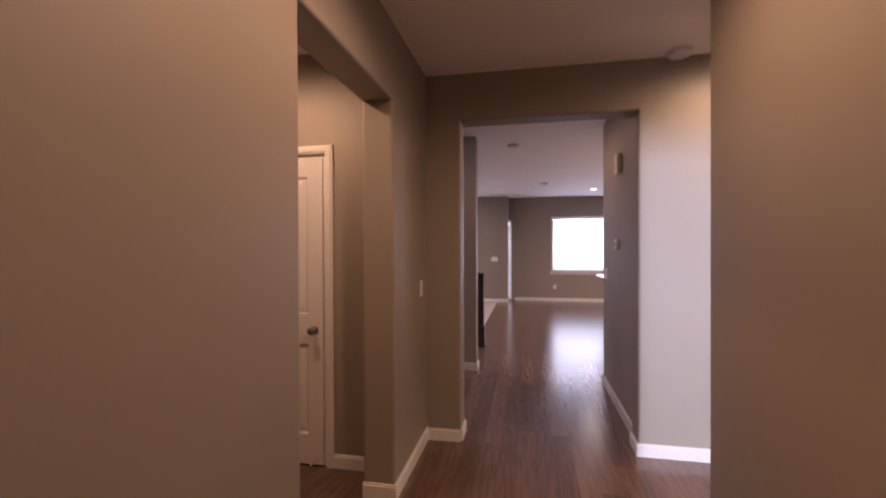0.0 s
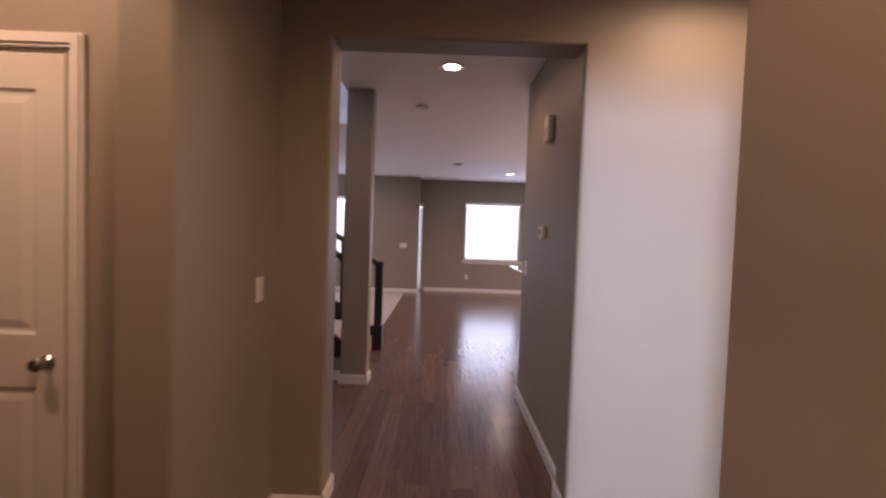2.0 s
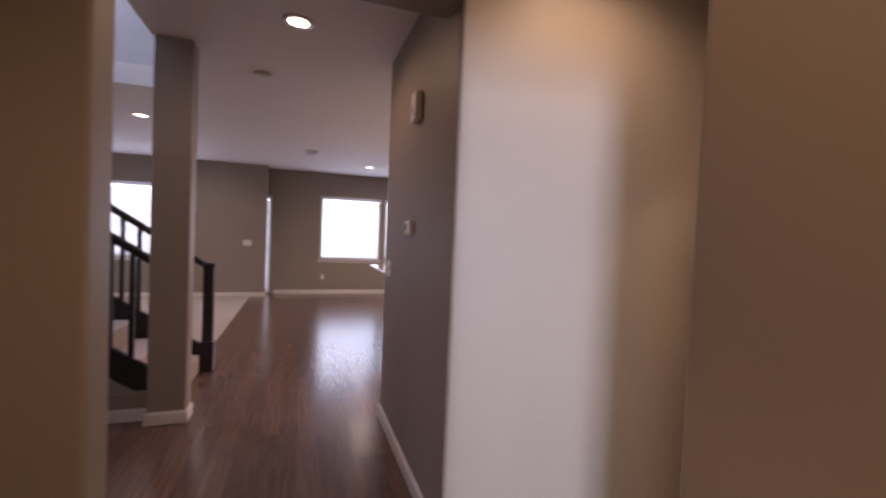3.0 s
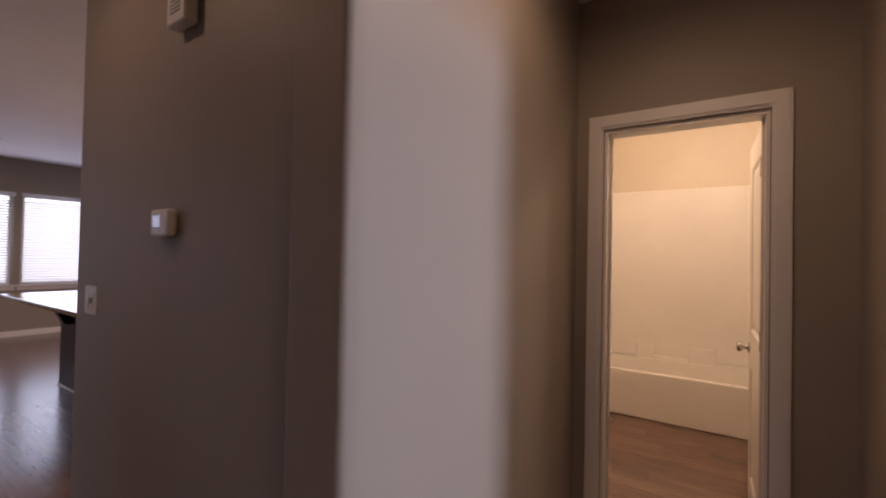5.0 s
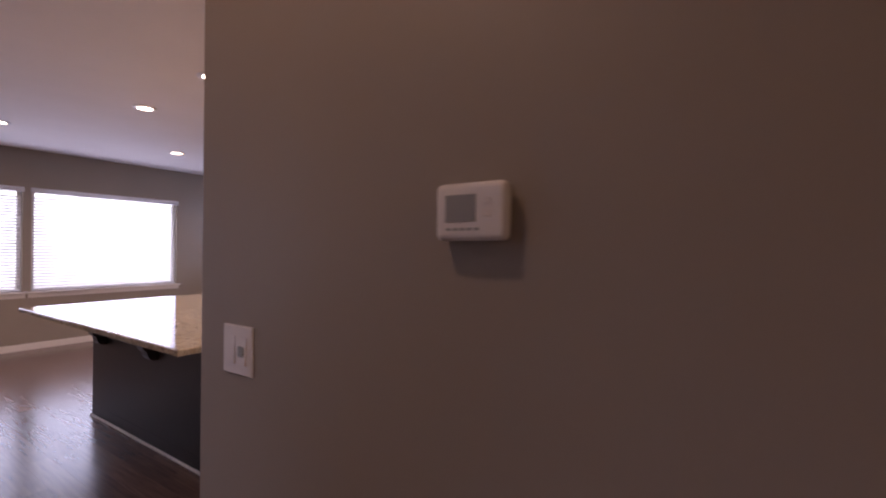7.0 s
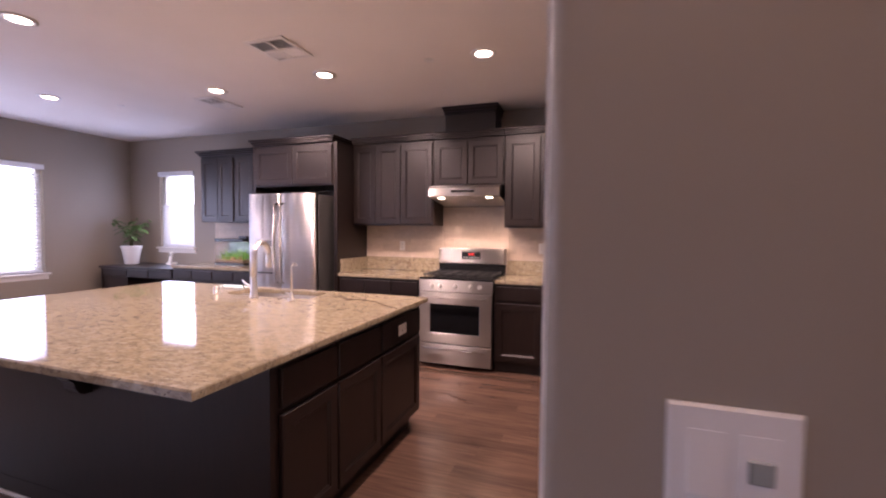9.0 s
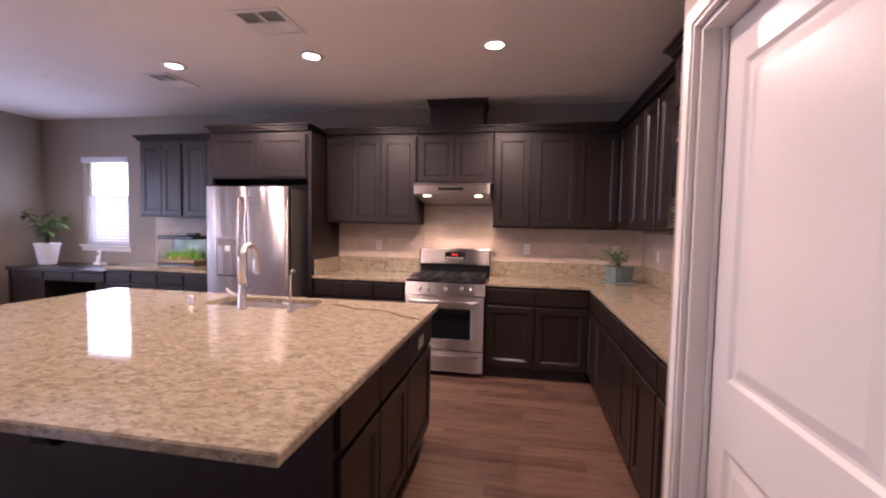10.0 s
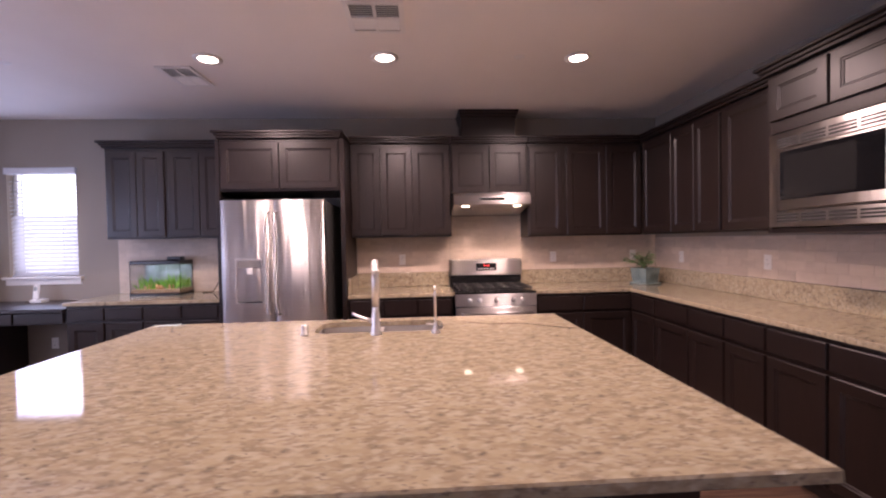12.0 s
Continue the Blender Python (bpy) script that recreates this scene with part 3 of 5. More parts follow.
upper(at(UX, 5.398, 1.44, "west"), 1.21, 0.96, UD, [0.385, 0.82], "dark espresso wall cabinet with three doors", wide=(0.385,), left=False, right=False)
SY = 4.18
upper(at(UX - 0.02, SY, 1.44, "north"), UX - 0.02 - 3.035, 0.96, SY - SIDE, [0.515, 0.843, 1.175], "dark espresso wall cabinet with four doors on the side wall", wide=(1.175,), left=False, right=False)
mc = thing("microwave_cabinet", at(3.03, 4.26, 1.425, "north"), "dark espresso wall cabinet holding a built-in microwave", "cabinet", "kitchen wall cabinets")
MCW, MCH, MCD = 0.86, 1.0, 4.26 - SIDE - 0.003
part("side_panel", boxm(0, 0.03, 0, MCD, 0, MCH, bevel=0.002), ESPRESSO, mc)
part("side_panel", boxm(MCW - 0.03, MCW, 0, MCD, 0, MCH, bevel=0.002), ESPRESSO, mc)
part("bottom", boxm(0.031, MCW - 0.031, 0, MCD, 0, 0.03), ESPRESSO, mc)
part("body", boxm(0.031, MCW - 0.031, 0, MCD, 0.63, MCH), ESPRESSO, mc)
front(mc, 0.03, MCW / 2, 0.70, 0.985)
front(mc, MCW / 2, MCW - 0.03, 0.70, 0.985)
crown(mc, 0, MCW, MCD - 0.001, MCH)
# microwave
W_, H_ = 0.79, 0.58
mw = thing("microwave", at(2.995, 4.262, 1.462, "north"), "stainless steel built-in microwave with a trim kit", "microwave")
part("body", boxm(0.05, W_ - 0.05, 0.02, 0.38, 0.02, 0.56), BLACK, mw)
bm = slab(bmesh.new(), 0, W_, 0, H_, -0.022, 0.04, [(0.062, W_ - 0.062, 0.098, H_ - 0.098)], ((0, 0), (0.006, 0.014)), edge=0.004)
part("trim_frame", bm, STEEL_H, mw, "brushed stainless trim frame")
for z in (0.042, H_ - 0.075):
    for i in range(4):
        x = 0.062 + i * 0.17
        bm = bmesh.new()
        for k in range(3):
            box(bm, x, x + 0.152, -0.0235, -0.0205, z - 0.012 + k * 0.019, z - 0.012 + k * 0.019 + 0.0115)
        part("vent_slot", bm, IRON, mw)
bm = slab(bmesh.new(), 0.075, W_ - 0.075, 0.107, H_ - 0.107, -0.034, 0.024, [(0.105, W_ - 0.1, 0.17, H_ - 0.16)], ((0, 0), (0.006, 0.004)), edge=0.006)
part("door", bm, STEEL_H, mw, "brushed stainless microwave door")
part("glass_panel", boxm(0.1, W_ - 0.09, -0.0365, -0.0345, 0.165, H_ - 0.122, bevel=0.001), DARKGLASS, mw, "black glass door panel")
part("window", boxm(0.13, 0.565, -0.0385, -0.0368, 0.182, H_ - 0.15, bevel=0.001), material("microwave mesh window", (0.016, 0.0155, 0.0155), 0.2, scale=60), mw, "dark grey mesh window")

# base cabinets
base(at(BX, 7.2, 0, "west"), 0.985, BD, [0.33, 0.65], "dark espresso base cabinet beside the refrigerator")
base(at(BX, 5.425, 0, "west"), 0.96, BD, [0.47], "dark espresso base cabinet beside the range")
base(at(BX - 0.001, 4.46, 0, "north"), BX - 0.001 - 2.015, 4.46 - SIDE, [0.42, 0.89, 1.28, 1.63, 2.02], "long dark espresso base cabinet along the side wall")
base(at(BX, 9.73, 0, "west"), 1.36, BD, [0.34, 0.68, 1.02], "dark espresso base cabinet below the fish tank", drawer_h=0.12)


def counter(name, boxes, label):
    ob = thing(name, pose(0, 0, 0), label, "countertop")
    for nm, a in boxes:
        part(nm, boxm(*a, bevel=0.004, segs=2), GRANITE, ob)
    return ob


TOP = 0.92
counter("countertop", [("slab", (BX - 0.03, EAST - 0.001, 6.205, 7.203, TOP - 0.032, TOP)), ("backsplash", (EAST - 0.026, EAST - 0.001, 6.205, 7.203, TOP + 0.001, TOP + 0.155)),
                       ("end_splash", (BX + 0.02, EAST - 0.027, 7.178, 7.203, TOP + 0.001, TOP + 0.155))], "speckled tan granite countertop beside the range")
counter("countertop", [("slab", (BX - 0.03, EAST - 0.001, SIDE + 0.001, 5.42, TOP - 0.032, TOP)), ("backsplash", (EAST - 0.026, EAST - 0.001, SIDE + 0.027, 5.42, TOP + 0.001, TOP + 0.155)),
                       ("slab", (2.012, BX - 0.0305, SIDE + 0.001, 4.49, TOP - 0.032, TOP)), ("side_splash", (2.012, EAST - 0.001, SIDE + 0.001, SIDE + 0.026, TOP + 0.001, TOP + 0.155))],
        "speckled tan granite countertop running round the corner")
counter("countertop", [("slab", (BX - 0.03, EAST - 0.001, 8.37, 9.74, TOP - 0.032, TOP))], "speckled tan granite countertop below the fish tank")

# desk
dk = thing("desk", pose(0, 0, 0), "built-in dark espresso desk below the small window", "desk")
part("desktop", boxm(BX - 0.03, EAST - 0.002, 9.742, 11.12, 0.835, 0.868, bevel=0.004), ESPRESSO, dk)
part("apron", boxm(BX + 0.02, BX + 0.04, 9.745, 11.10, 0.72, 0.834), ESPRESSO, dk)
for a, b in ((9.76, 10.19), (10.2, 10.61), (10.62, 11.09)):
    p = part("drawer_front", slab(bmesh.new(), 0.003, b - a - 0.003, 0.735, 0.828, 0, 0.019, (), edge=0.004), ESPRESSO, dk)
    p.matrix_basis = at(BX, b, 0, "west")
part("side_panel", boxm(BX + 0.0, EAST - 0.004, 11.10, 11.12, 0.001, 0.834), ESPRESSO, dk)
part("pedestal", boxm(BX + 0.02, EAST - 0.004, 10.62, 11.098, 0.001, 0.719), ESPRESSO, dk)

# ---- island ----
isl = thing("kitchen_island", pose(0, 0, 0), "large dark espresso kitchen island with doors and corbels", "kitchen island")
IX0, IX1, IY0, IY1 = 1.605, 3.13, 5.695, 7.88
SX0, SX1, SY0, SY1 = 2.75, 3.07, 6.40, 7.13
part("body", boxm(IX0, IX1, IY0, IY1, 0.1, 0.68), ESPRESSO, isl)
for a in ((IX0, SX0 - 0.012, IY0, IY1), (SX1 + 0.012, IX1, IY0, IY1), (SX0 - 0.012, SX1 + 0.012, IY0, SY0 - 0.012), (SX0 - 0.012, SX1 + 0.012, SY1 + 0.012, IY1)):
    part("top_rail", boxm(*a, 0.6801, 0.887), ESPRESSO, isl)
part("toe_kick", boxm(IX0 + 0.002, IX1 - 0.05, IY0 + 0.05, IY1 - 0.02, 0.001, 0.0995), BLACKWOOD, isl)
part("base_panel", boxm(IX0 - 0.001, IX0 + 0.03, IY0 + 0.001, IY1, 0.012, 0.099), ESPRESSO, isl)
part("shoe_molding", boxm(IX0 - 0.014, IX0 - 0.0015, IY0 + 0.02, IY1 + 0.01, 0.001, 0.02, bevel=0.003), TRIM, isl, "pale quarter-round shoe molding")
xs = (1.645, 2.055, 2.51, 3.105)
for i, (a, b) in enumerate(zip(xs, xs[1:])):
    for nm, z0, z1 in (("drawer_front", 0.68, 0.855), ("door", 0.115, 0.665)):
        p = front(isl, 0, b - a, z0, z1, nm)
        p.matrix_basis = at(a, IY0 - 0.001, 0, "south")


def corbel_mesh():
    """A scrolled corbel under an overhang that looks to -X."""
    bm = bmesh.new()
    prof = [(0, 0), (0, -0.25), (-0.05, -0.25), (-0.08, -0.24), (-0.105, -0.215), (-0.115, -0.185), (-0.145, -0.165), (-0.165, -0.13), (-0.19, -0.105),
            (-0.205, -0.07), (-0.21, -0.04), (-0.21, 0)]
    rows = [[bm.verts.new((x * 0.66, y, z)) for x, z in prof] for y in (-0.042, 0.042)]
    bm.faces.new(rows[0])
    bm.faces.new(list(reversed(rows[1])))
    n = len(prof)
    for k in range(n):
        bm.faces.new((rows[0][k], rows[0][(k + 1) % n], rows[1][(k + 1) % n], rows[1][k]))
    return bm


for y in (6.76, 7.62):
    c = part("corbel", corbel_mesh(), ESPRESSO, isl)
    c.matrix_basis = pose(IX0 - 0.001, y, 0.886)
# granite top with the sink cut out
TX0, TX1, TY0, TY1 = 1.215, 3.165, 5.64, 8.20
it = thing("island_top", pose(0, 0, 0), "speckled tan granite island top with a dark vein", "countertop")
bm = bmesh.new()
outer = [(TX0, TY0), (TX1, TY0), (TX1, TY1), (TX0, TY1)]
inner = []
for cx, cy, a0 in ((SX1 - 0.08, SY1 - 0.08, 0), (SX0 + 0.08, SY1 - 0.08, 90), (SX0 + 0.08, SY0 + 0.08, 180), (SX1 - 0.08, SY0 + 0.08, 270)):
    for k in range(6):
        a = radians(a0 + 18 * k)
        inner.append((cx + 0.08 * math.cos(a), cy + 0.08 * math.sin(a)))


def ring(pts, z):
    return [bm.verts.new((x, y, z)) for x, y in pts]


e = 0.006
ot = ring([(TX0 + e, TY0 + e), (TX1 - e, TY0 + e), (TX1 - e, TY1 - e), (TX0 + e, TY1 - e)], TOP)
om = ring(outer, TOP - e)
ob_ = ring(outer, TOP - 0.032)
itop, ibot = ring(inner, TOP), ring(inner, TOP - 0.032)
for k in range(4):
    bm.faces.new((ot[k], ot[(k + 1) % 4], om[(k + 1) % 4], om[k]))
    bm.faces.new((om[k], om[(k + 1) % 4], ob_[(k + 1) % 4], ob_[k]))
n = len(inner)
for k in range(n):
    bm.faces.new((itop[k], itop[(k + 1) % n], ibot[(k + 1) % n], ibot[k]))
for o, i in ((ot, itop), (ob_, ibot)):
    # corners of the outer ring run 0: low x low y; the inner ring starts at high x high y
    order = [2, 3, 0, 1]
    for q in range(4):
        c = o[order[q]]
        for k in range(5):
            bm.faces.new((c, i[(q * 6 + k) % n], i[(q * 6 + k + 1) % n]))
        bm.faces.new((c, i[(q * 6 + 5) % n], i[(q * 6 + 6) % n], o[order[(q + 1) % 4]]))
part("slab", bm, GRANITE, it)
VEIN = material("granite vein", (0.07, 0.035, 0.02), 0.15, second=(0.15, 0.085, 0.05), scale=40)
bm = bmesh.new()
pts = [(2.98, 6.33), (2.93, 6.22), (2.86, 6.12), (2.87, 6.0), (2.83, 5.88), (2.74, 5.79), (2.70, 5.70), (2.66, 5.645)]
wd = [0.004, 0.013, 0.010, 0.015, 0.008, 0.013, 0.009, 0.01]
L = [bm.verts.new((x - q, y, TOP + 0.0015)) for (x, y), q in zip(pts, wd)]
R = [bm.verts.new((x + q, y + 0.3 * q, TOP + 0.0015)) for (x, y), q in zip(pts, wd)]
for k in range(len(pts) - 1):
    bm.faces.new((L[k], R[k], R[k + 1], L[k + 1]))
part("vein", bm, VEIN, it, "dark brown mineral vein")
# sink
sk = thing("sink", pose(0, 0, 0), "undermounted double-bowl stainless steel sink in the island", "sink")
for a, b in ((SY0 - 0.006, 6.755), (6.775, SY1 + 0.006)):
    bm = bmesh.new()
    x0, x1, z0, z1 = SX0 - 0.006, SX1 + 0.006, 0.70, TOP - 0.033
    v = [bm.verts.new(p) for p in ((x0, a, z1), (x1, a, z1), (x1, b, z1), (x0, b, z1), (x0 + 0.03, a + 0.03, z0), (x1 - 0.03, a + 0.03, z0), (x1 - 0.03, b - 0.03, z0), (x0 + 0.03, b - 0.03, z0))]
    for k in range(4):
        bm.faces.new((v[k], v[(k + 1) % 4], v[4 + (k + 1) % 4], v[4 + k]))
    bm.faces.new(v[4:])
    part("bowl", bm, SINK_STEEL, sk)
part("divider", boxm(SX0, SX1, 6.753, 6.777, 0.82, TOP - 0.035, bevel=0.006, segs=2), SINK_STEEL, sk)
# taps
fc = thing("faucet", pose(2.68, 6.77, TOP, 0, 0, 5), "tall brushed nickel gooseneck kitchen faucet", "faucet")
part("body", lathe(bmesh.new(), [(0.030, 0), (0.030, 0.008), (0.024, 0.015), (0.022, 0.10), (0.018, 0.13), (0.016, 0.16)], 20), NICKEL, fc, smooth=True)
arc = [(0, 0, 0.15), (0, 0, 0.27)] + [(0.085 - 0.085 * math.cos(radians(a)), 0, 0.30 + 0.085 * math.sin(radians(a))) for a in range(0, 181, 15)] + [(0.17, 0, 0.27)]
part("spout", tube(bmesh.new(), arc, 0.0185, 14), NICKEL, fc, smooth=True)
part("spray_head", lathe(bmesh.new(), [(0.020, 0.195), (0.024, 0.21), (0.021, 0.28), (0.017, 0.30)], 18, x=0.17), NICKEL, fc, smooth=True)
part("lever", tube(bmesh.new(), [(0, 0.02, 0.075), (0.01, 0.06, 0.085), (0.03, 0.10, 0.10), (0.04, 0.125, 0.115)], [0.012, 0.009, 0.008, 0.006]), NICKEL, fc, smooth=True)
ft = thing("filter_tap", pose(2.68, 6.45, TOP), "slim polished filtered-water tap beside the sink", "faucet")
part("body", lathe(bmesh.new(), [(0.024, 0), (0.024, 0.006), (0.012, 0.02), (0.012, 0.05), (0.007, 0.06)], 18), NICKEL, ft, smooth=True)
part("spout", tube(bmesh.new(), [(0, 0, 0.055), (0, 0, 0.22), (0.01, 0, 0.24), (0.03, 0, 0.25), (0.055, 0, 0.235)], 0.006, 10), NICKEL, ft, smooth=True)
part("lever", tube(bmesh.new(), [(0, 0.01, 0.045), (0.0, 0.05, 0.05)], [0.007, 0.005]), NICKEL, ft, smooth=True)
ag = thing("air_gap", pose(2.72, 7.16, TOP), "small chrome dishwasher air gap cap", "air gap")
part("cap", lathe(bmesh.new(), [(0.022, 0), (0.022, 0.005), (0.017, 0.008), (0.017, 0.05), (0.013, 0.056)], 18), NICKEL, ag, smooth=True)

ds_ = thing("door_stop", at(-1.42, 2.362, 0.045, "south"), "small white spring door stop at the closet door's foot", "door stop")
part("spring", tube(bmesh.new(), [(0, -0.012, 0), (0, -0.05, 0.002), (0, -0.075, 0.004)], [0.006, 0.005, 0.005], 10), NICKEL, ds_, smooth=True)
part("tip", cyl(bmesh.new(), 0.009, 0.008, -0.008, 0.008, m=Matrix.Translation((0, -0.082, 0.004)) @ pose(0, 0, 0, 90), seg=14), PLASTIC, ds_, "white rubber tip")

# ---- refrigerator ----
rf = thing("refrigerator", at(4.2, 8.25, 0, "west"), "stainless steel French-door refrigerator with an ice dispenser", "refrigerator")
FW, FH = 0.905, 1.80
part("body", boxm(0.004, FW - 0.004, 0.06, 0.84, 0.02, FH - 0.012, bevel=0.006), material("grey appliance side", (0.16, 0.155, 0.15), 0.35, 0.6), rf)


def bowed(x0, x1, z0, z1, bow=0.016, seg=28):
    """A door skin that bows out towards -Y across its width."""
    bm = bmesh.new()
    rows = []
    for k in range(seg + 1):
        u = k / seg
        x = x0 + (x1 - x0) * u
        y = -bow * (1 - abs(2 * u - 1) ** 3.2) - 0.006 * (1 - abs(2 * u - 1) ** 14)
        rows.append([bm.verts.new(p) for p in ((x, y, z0), (x, y, z1), (x, 0.055, z1), (x, 0.055, z0))])
    for a, b in zip(rows, rows[1:]):
        for q in range(4):
            bm.faces.new((a[q], b[q], b[(q + 1) % 4], a[(q + 1) % 4]))
    bm.faces.new(rows[0])
    bm.faces.new(rows[-1])
    return bm


def handle_bar(x, z0, z1, y=-0.062, r=0.0155, bend=0.022):
    pts = [(x, -0.015, z0)] + [(x, y - bend * math.sin(math.pi * k / 8), z0 + 0.02 + (z1 - z0 - 0.04) * k / 8) for k in range(9)] + [(x, -0.015, z1)]
    return tube(bmesh.new(), pts, r, 12)


d1 = part("door", bowed(0.004, 0.449, 0.70, FH), STEEL, rf, smooth=True)
d2 = part("door", bowed(0.455, FW - 0.004, 0.70, FH), STEEL, rf, smooth=True)
part("drawer", bowed(0.004, FW - 0.004, 0.06, 0.692), STEEL, rf, smooth=True)
part("handle", handle_bar(0.412, 0.80, 1.69), STEEL, d1, "polished bar handle", smooth=True)
part("handle", handle_bar(0.49, 0.80, 1.69), STEEL, d2, "polished bar handle", smooth=True)
bm = bmesh.new()
tube(bm, [(0.08, -0.02, 0.61), (0.09, -0.08, 0.61), (0.45, -0.095, 0.61), (0.81, -0.08, 0.61), (0.82, -0.02, 0.61)], 0.011, 12)
part("handle", bm, STEEL, rf, "polished bar handle", smooth=True)
ds = part("ice_dispenser", slab(bmesh.new(), 0.128, 0.378, 0.895, 1.29, -0.030, 0.028, [(0.136, 0.370, 0.905, 1.282)], ((0, 0), (0.004, 0.024)), edge=0.003), SINK_STEEL, d1,
          "recessed ice and water dispenser")
part("dispenser_panel", boxm(0.15, 0.356, -0.029, -0.008, 1.21, 1.278, bevel=0.004), material("dispenser grey plastic", (0.22, 0.21, 0.21), 0.35), d1, "grey dispenser hood")
part("nozzle", boxm(0.225, 0.285, -0.031, -0.010, 1.15, 1.212, bevel=0.006), CERAMIC, d1)
part("paddle", boxm(0.24, 0.272, -0.018, -0.009, 1.0, 1.13, bevel=0.003), BLACK, d1)
part("drip_tray", boxm(0.15, 0.356, -0.04, -0.008, 0.906, 0.918, bevel=0.003), IRON, d1)
part("hinge_cover", boxm(0.03, 0.12, 0.0, 0.12, FH + 0.0005, FH + 0.014, bevel=0.004), BLACK, rf)
part("hinge_cover", boxm(FW - 0.12, FW - 0.03, 0.0, 0.12, FH + 0.0005, FH + 0.014, bevel=0.004), BLACK, rf)
part("toe_grille", boxm(0.01, FW - 0.01, 0.03, 0.07, 0.001, 0.055), BLACK, rf)

# ---- range ----
rg = thing("gas_range", at(4.36, 6.198, 0, "west"), "stainless steel gas range with five burners", "range")
RW = 0.772
RDEP = EAST - 4.36 - 0.01
part("body", boxm(0.003, RW - 0.003, 0.03, RDEP, 0.03, 0.905, bevel=0.003), BLACK, rg)
part("cooktop", boxm(0, RW, 0.0, RDEP - 0.09, 0.906, 0.926, bevel=0.006, segs=2), BLACK, rg, "black enamel cooktop")
bm = bmesh.new()
v = [bm.verts.new(p) for p in ((0, -0.012, 0.79), (RW, -0.012, 0.79), (RW, 0.004, 0.905), (0, 0.004, 0.905), (0, 0.035, 0.79), (RW, 0.035, 0.79), (RW, 0.035, 0.905), (0, 0.035, 0.905))]
for f in ((0, 1, 2, 3), (4, 5, 6, 7), (0, 1, 5, 4), (3, 2, 6, 7), (0, 3, 7, 4), (1, 2, 6, 5)):
    bm.faces.new([v[i] for i in f])
cp = part("control_panel", bm, STEEL_H, rg, "brushed stainless knob panel")
for x in (0.14, 0.23, 0.39, 0.55, 0.64):
    bm = lathe(bmesh.new(), [(0.024, 0), (0.024, 0.006), (0.020, 0.010), (0.017, 0.034), (0.012, 0.036)], 18)
    bmesh.ops.transform(bm, matrix=Matrix.Translation((x, -0.004, 0.848)) @ pose(0, 0, 0, 82), verts=bm.verts)
    part("knob", bm, STEEL, cp, "steel burner knob", smooth=True)
od = part("oven_door", slab(bmesh.new(), 0.004, RW - 0.004, 0.265, 0.782, -0.022, 0.05, [(0.12, RW - 0.12, 0.36, 0.67)], ((0, 0), (0.01, 0.008)), edge=0.006), STEEL_H, rg,
          "brushed stainless oven door")
part("oven_window", boxm(0.128, RW - 0.128, -0.0165, -0.013, 0.368, 0.662, bevel=0.001), DARKGLASS, od, "dark oven window")
part("handle", tube(bmesh.new(), [(0.06, -0.02, 0.735), (0.06, -0.07, 0.735), (0.1, -0.075, 0.735), (RW - 0.1, -0.075, 0.735), (RW - 0.06, -0.07, 0.735), (RW - 0.06, -0.02, 0.735)], 0.012, 12),
     STEEL_H, od, "steel bar handle", smooth=True)
dr = part("drawer", slab(bmesh.new(), 0.004, RW - 0.004, 0.05, 0.255, -0.02, 0.045, (), edge=0.006), STEEL_H, rg, "brushed stainless warming drawer")
part("handle", tube(bmesh.new(), [(0.06, -0.018, 0.215), (0.06, -0.055, 0.215), (RW - 0.06, -0.055, 0.215), (RW - 0.06, -0.018, 0.215)], 0.010, 12), STEEL_H, dr, smooth=True)
bg = part("backguard", slab(bmesh.new(), 0.0, RW, 1.03, 1.205, RDEP - 0.115, 0.10, (), edge=0.012), STEEL_H, rg, "stainless backguard with a clock display")
part("riser", boxm(0.002, RW - 0.002, RDEP - 0.09, RDEP - 0.001, 0.927, 1.029), BLACK, rg)
part("clock", boxm(0.28, 0.50, RDEP - 0.119, RDEP - 0.1155, 1.085, 1.165, bevel=0.001), BLACK, bg)
for i in range(4):
    part("digit", boxm(0.362 + i * 0.014 + (0.006 if i > 1 else 0), 0.370 + i * 0.014 + (0.006 if i > 1 else 0), RDEP - 0.1205, RDEP - 0.1195, 1.132, 1.148), REDLED, bg)
for i in range(6):
    part("button", boxm(0.295 + i * 0.033, 0.316 + i * 0.033, RDEP - 0.1205, RDEP - 0.1195, 1.10, 1.108), PLASTIC, bg)
for gx in (0.02, 0.266, 0.512):
    bm = bmesh.new()
    gw = 0.24
    for x in (gx + 0.01, gx + gw - 0.02, gx + gw / 2 - 0.005):
        box(bm, x, x + 0.012, 0.05, RDEP - 0.14, 0.945, 0.958)
    for y in (0.05, 0.19, 0.33, 0.47):
        box(bm, gx + 0.005, gx + gw - 0.005, y, y + 0.012, 0.949, 0.962)
    for x in (gx + 0.012, gx + gw - 0.022):
        for y in (0.06, 0.47):
            box(bm, x, x + 0.01, y, y + 0.01, 0.9265, 0.946)
    part("grate", bm, IRON, rg, "black cast iron grate")
for x, y in ((0.14, 0.15), (0.14, 0.40), (0.386, 0.28), (0.63, 0.15), (0.63, 0.40)):
    part("burner", lathe(bmesh.new(), [(0.045, 0.9265), (0.045, 0.935), (0.03, 0.938), (0.03, 0.944), (0.01, 0.945)], 18, x, y), IRON, rg, smooth=True)

